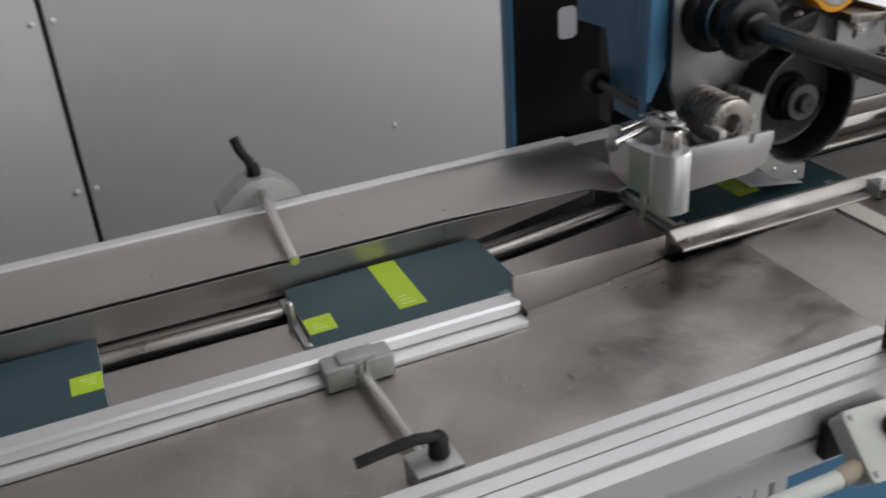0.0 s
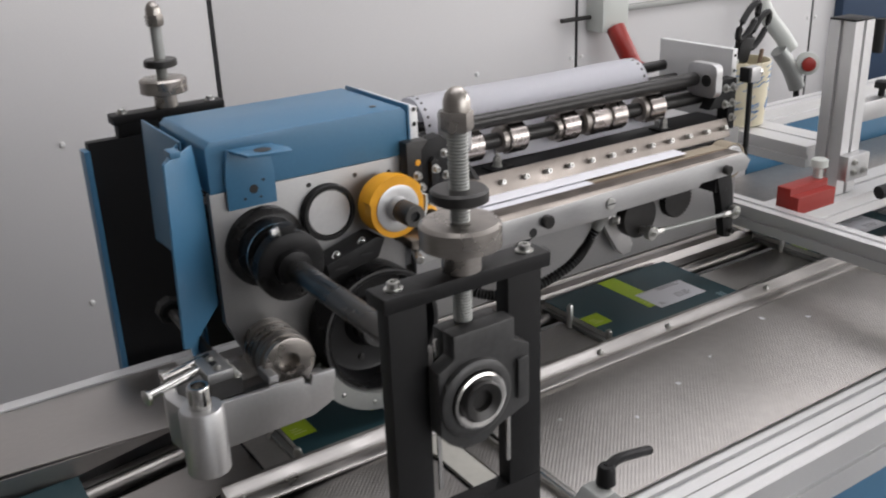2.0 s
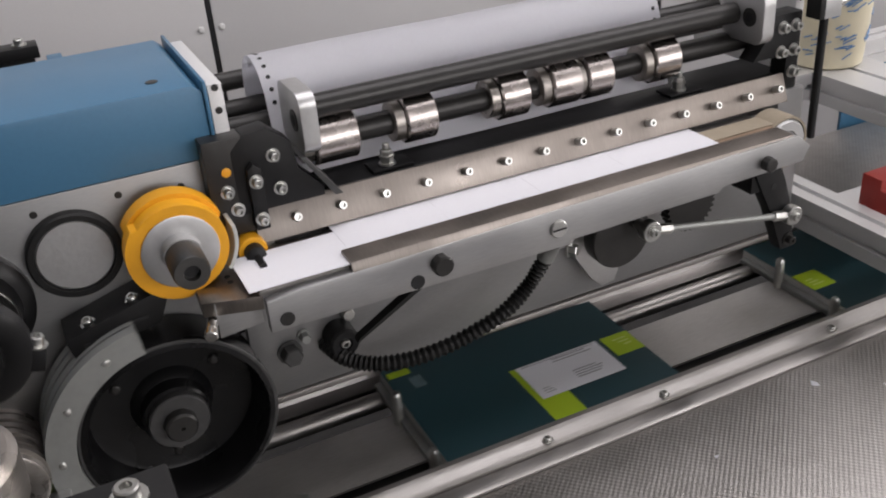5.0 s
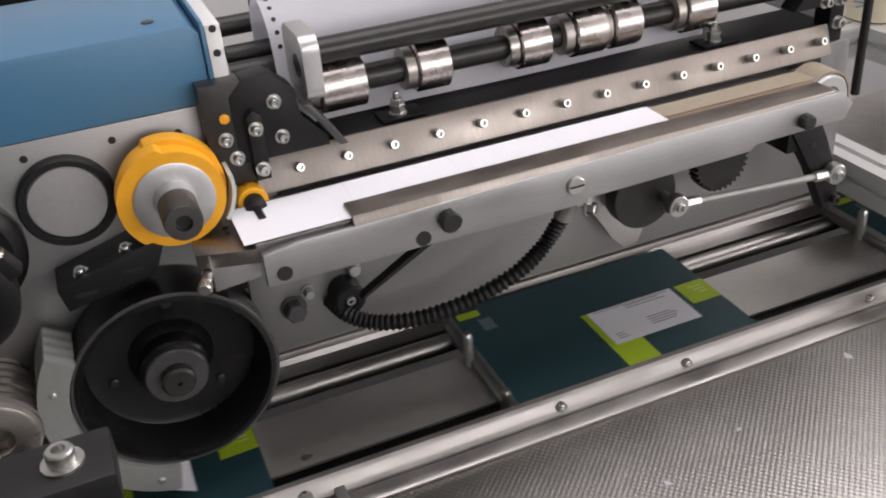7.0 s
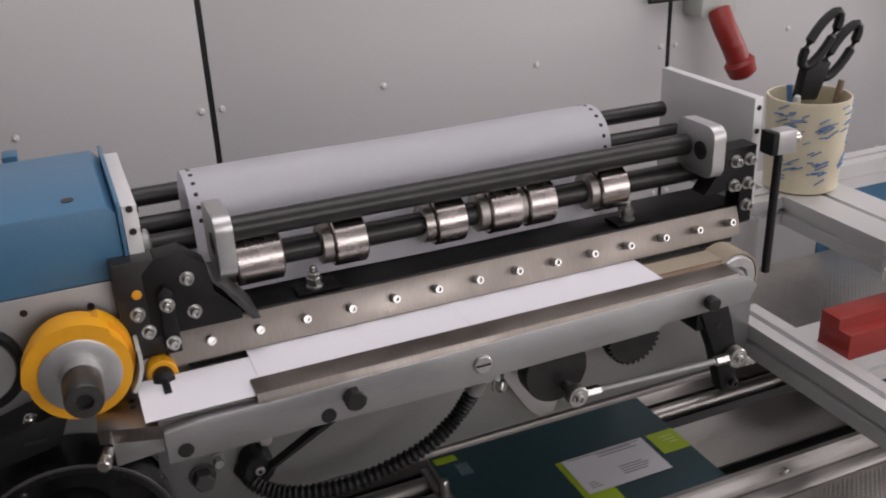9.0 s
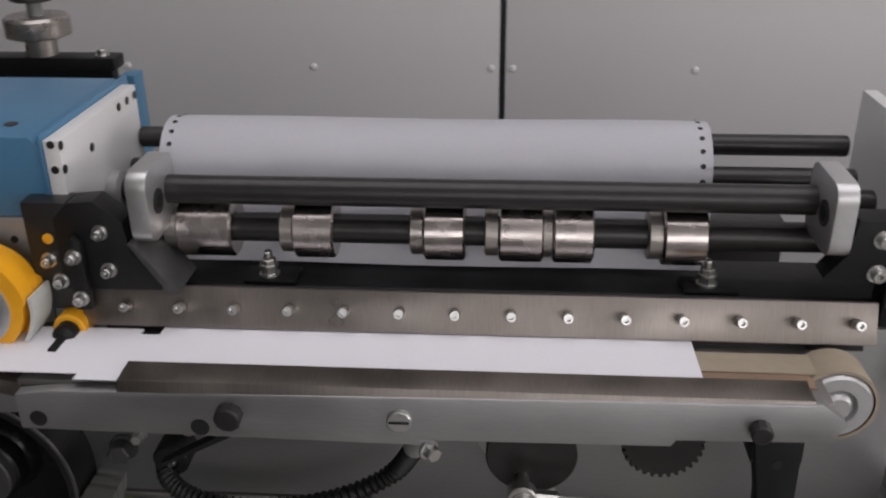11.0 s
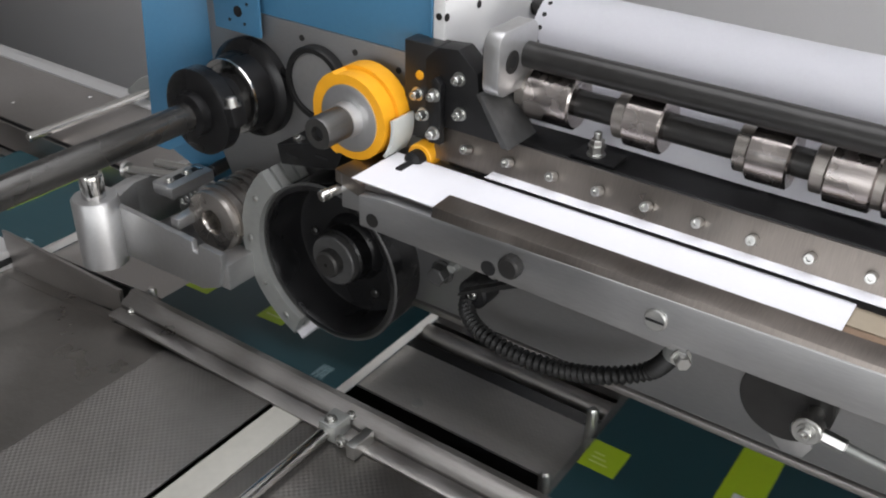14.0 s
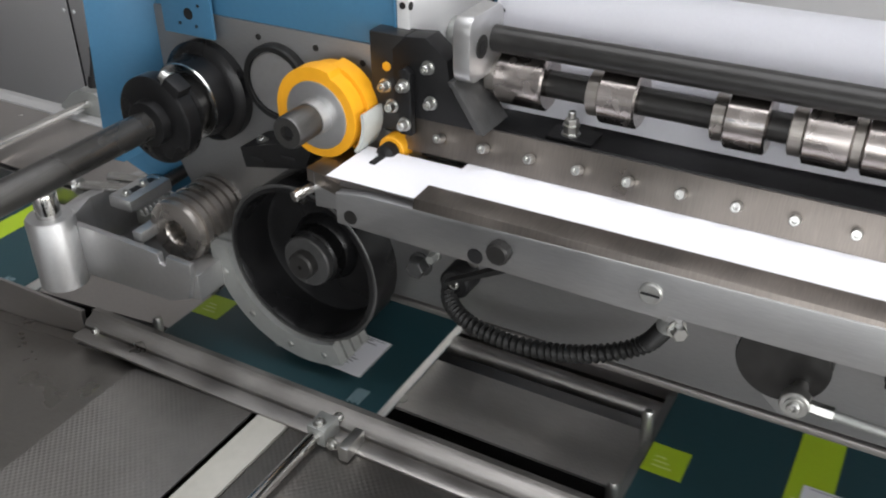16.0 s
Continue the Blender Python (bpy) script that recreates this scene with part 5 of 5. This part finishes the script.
def catalogue(flipped):
    """A thick soft-cover catalogue with lime patches, lying with its trailing edge at x = 0."""
    ob = thing("catalogue", (0, (BOOKN + BOOKF) / 2, BED), "dark teal catalogue with lime patches on the conveyor", "catalogue", "catalogues on the conveyor")
    part("page_block", box(0.0008, BOOKL - 0.0006, BOOKN + 0.001, BOOKF - 0.001, BED + 0.0012, BOOKTOP - 0.0006), PAGES, ob, "white page block")
    part("front_cover", box(0, BOOKL, BOOKN, BOOKF, BOOKTOP - 0.0006, BOOKTOP, 0.0002, None, 1), TEAL, ob)
    part("back_cover", box(0, BOOKL, BOOKN, BOOKF, BED + 0.0006, BED + 0.0012), TEAL, ob)
    part("spine", box(0.02, BOOKL - 0.02, BOOKF + 0.0001, BOOKF + 0.0006, BED + 0.001, BOOKTOP), TEAL, ob)

    def patch(name, x0, x1, y0, y1, mat, lift=0.0003):
        if flipped:
            x0, x1, y0, y1 = BOOKL - x1, BOOKL - x0, BOOKN + BOOKF - y1, BOOKN + BOOKF - y0
        return part(name, print_patch(x0, x1, y0, y1, lift), mat, ob)

    patch("lime_label", 0.0006, 0.037, 0.957, 0.995, LIME)
    patch("lime_stripe", 0.119, 0.157, 0.957, BOOKF - 0.0004, LIME)
    patch("lime_mark", 0.252, BOOKL - 0.004, 0.890, 0.901, LIME)
    for i in range(3):
        patch("print_line", 0.008, 0.026 - 0.004 * i, 0.966 + 0.006 * i, 0.9678 + 0.006 * i, LIMEPALE, 0.0005)
        patch("print_line", 0.125, 0.145 - 0.003 * i, 0.966 + 0.009 * i, 0.9685 + 0.009 * i, LIMEPALE, 0.0005)
    for i in range(5):
        patch("print_line", 0.245 + 0.003 * i, 0.2465 + 0.003 * i, 0.908 + 0.002 * (i % 2), 0.930, PALEINK)
    return ob


def pusher_bar():
    ob = thing("pusher", (0, 0.98, BED), "grey pusher bar with two upright pins", "pusher", "pushers on the conveyor chain")
    part("bar", box(-0.0105, -0.0008, 0.905, 1.075, BED + 0.0006, BED + 0.0075, 0.0012), GREYRAIL, ob)
    for y, high in ((0.916, 0.046), (1.006, 0.056)):
        part("pin", lathe((-0.010, y, BED - 0.02), UP, [(0, 0.0055), (high, 0.0055), (high + 0.004, 0.0035)], 16), ZINC, ob)
        part("carrier", box(-0.022, 0.0, y - 0.007, y + 0.007, BED - 0.024, BED - 0.006, 0.0015), DARKSTEEL, ob)
    return ob


CARDL, CARDW = 0.106, 0.062


def mail_card():
    """An address card: a printed panel. Its middle lies at the origin."""
    ob = thing("address_card", (0, 0, 0), "white printed address card", "card", "address cards")
    t = 0.00035
    part("panel", box(-CARDL / 2, CARDL / 2, -CARDW / 2, CARDW / 2, -t, 0), PAPER, ob)
    for i in range(4):
        part("print_line", box(-0.030 - 0.003 * (i % 3), 0.0, 0.0165 - 0.0042 * i, 0.018 - 0.0042 * i, 0.0001, 0.0003), INK, ob)
    for i in range(2):
        part("print_line", box(-0.040 + 0.006 * i, 0.010, -0.0215 - 0.0045 * i, -0.020 - 0.0045 * i, 0.0001, 0.0003), INK, ob)
    for i in range(3):
        part("print_line", box(0.032 + 0.002 * i, 0.045, 0.0228 - 0.004 * i, 0.024 - 0.004 * i, 0.0001, 0.0003), INK, ob)
    part("print_line", box(-0.047, 0.047, -0.0285, -0.0275, 0.0001, 0.0003), INK, ob)
    return ob


BOOKS = list(range(-2, 11))
book_a, book_b, push = catalogue(False), catalogue(True), pusher_bar()
books, pushers = [], []
used = {False: False, True: False}
for k in BOOKS:
    flip = k in FLIPPED
    src = book_b if flip else book_a
    m = Matrix.Translation((trailing(k, 0), (BOOKN + BOOKF) / 2, BED))
    if used[flip]:
        b = copy_thing(src, m)
    else:
        b, used[flip] = src, True
    books.append((k, b))
    pushers.append((k, push if k == BOOKS[0] else copy_thing(push, Matrix.Translation((trailing(k, 0), 0.98, BED)))))
CARDS = list(range(-2, 16))
card0 = mail_card()
cards = []
for k in CARDS:
    c = card0 if k == CARDS[0] else copy_thing(card0, Matrix.Identity(4))
    cards.append((k, c))
CARDY, CARDU = 0.974, 0.185
QUEUE, LAID, STEP = 1.006, 1.098, 0.0945
STRIPS = ((-4, -9.0), (0, -4.4), (4, 1.75), (8, 7.93), (12, 14.10), (16, 99.0))


def release(k):
    """When the middle of card k is pressed on book k, under the wheel."""
    return (WX - CARDU - START + PITCH * k) / SPEED


def card_pose(k, t):
    """Tray, then round the wheel, then away with the catalogue."""
    tr = release(k)
    top = tr - TURNTIME / 2
    rw = 0.1085
    if t >= tr:
        return pose(WX + SPEED * (t - tr), CARDY, BOOKTOP + 0.0012, 0, 0, 180)
    if t >= top:
        a = 180 * (t - top) / (tr - top)
        z = WZ - (BOOKTOP + 0.0012)
        r = rw + 0.001 + (z - rw - 0.001) * max(0.0, (a - 120) / 60)
        y = 0.952 + (CARDY - 0.952) * a / 180
        return pose(WX - r * math.sin(radians(a)), y, WZ + r * math.cos(radians(a)), 0, -a, 0) @ pose(0, 0, 0, 180, 0, 0)
    n = max(i for i, (first, _) in enumerate(STRIPS) if first <= k)
    first, laid = STRIPS[n]
    z = 1.1468 + 0.0006 * n + 0.00012 * (k - first)
    ahead = sum(min(1.0, max(0.0, (release(j) - TURNTIME / 2 - 0.3 - t) / 0.5)) for j in range(min(k, 0) - 3, k))
    rest = LAID + STEP * (k - first)
    x = CARDL / 2 + min(QUEUE + STEP * ahead, rest)
    side = 0.018 * min(1.0, max(0.0, (rest + CARDL / 2 - x) / 0.09))
    lift = 0.45 * min(1.0, max(0.0, (laid - t) / 0.3)) + 0.55 * min(1.0, max(0.0, (laid + 1.1 - t) / 1.1))
    u = max(0.0, (t - top + 0.75) / 0.75)
    x += (WX - x) * u
    return pose(x, 0.938 - side + 0.060 * lift + (0.014 + side) * u, z + 0.006 * lift + (WZ + rw + 0.001 - z) * max(0.0, 2.5 * u - 1.5), 180)


def on_bed(x, y):
    """A catalogue lying on the climbing bed with its trailing edge at x."""
    z0, z1 = rise(x), rise(x + BOOKL)
    return pose(x, y, BED + z0, 0, -math.degrees(math.atan2(z1 - z0, BOOKL)), 0)


def motions():
    grid = [i * 0.25 for i in range(65)]
    tenths = [i * 0.1 for i in range(161)]
    spin = 360.0 / TURNTIME
    wheel_spin = 360.0 / 1.7664
    for k, b in books:
        walk(b, [(t, on_bed(trailing(k, t), (BOOKN + BOOKF) / 2)) for t in grid])
    for k, p in pushers:
        walk(p, [(t, pose(trailing(k, t), 0.98, BED + rise(trailing(k, t)))) for t in grid])
    for k, c in cards:
        walk(c, [(t, card_pose(k, t)) for t in tenths])
    walk(wheel, [(t, pose(WX, WY + 0.03, WZ, 0, -wheel_spin * (t - 12.63), 0)) for t in tenths])
    walk(shaft, [(t, pose(SX, 0.8, SZ, 0, -spin * (t - 14.45) - 12, 0)) for t in tenths])
    walk(yroll, [(t, pose(YX, 0.928, YZ, 0, spin * (t - 14.5), 0)) for t in tenths])
    turn = lambda t: 154 + spin * (t - 13.0)
    walk(crank, [(t, pose(CX, 0.912, CZ, 0, turn(t), 0)) for t in tenths])
    link_rows, rock_rows = [], []
    rest = math.atan2(EZ - PZ, EX - PX)
    reach = math.hypot(EX - PX, EZ - PZ)
    for t in tenths:
        a = radians(turn(t))
        px, pz = CX + CR * math.cos(a), CZ - CR * math.sin(a)
        lo, hi = rest - 0.6, rest + 0.6
        for _ in range(40):
            mid = (lo + hi) / 2
            far = math.hypot(PX + reach * math.cos(mid) - px, PZ + reach * math.sin(mid) - pz)
            lo, hi = (mid, hi) if far < LLEN else (lo, mid)
        ex, ez = PX + reach * math.cos(lo), PZ + reach * math.sin(lo)
        link_rows.append((t, pose(px, 0.895, pz, 0, -math.degrees(math.atan2(ez - pz, ex - px)), 0)))
        rock_rows.append((t, pose(PX, 0.907, PZ, 0, -math.degrees(lo - rest), 0)))
    walk(link, link_rows)
    walk(rock, rock_rows)


motions()
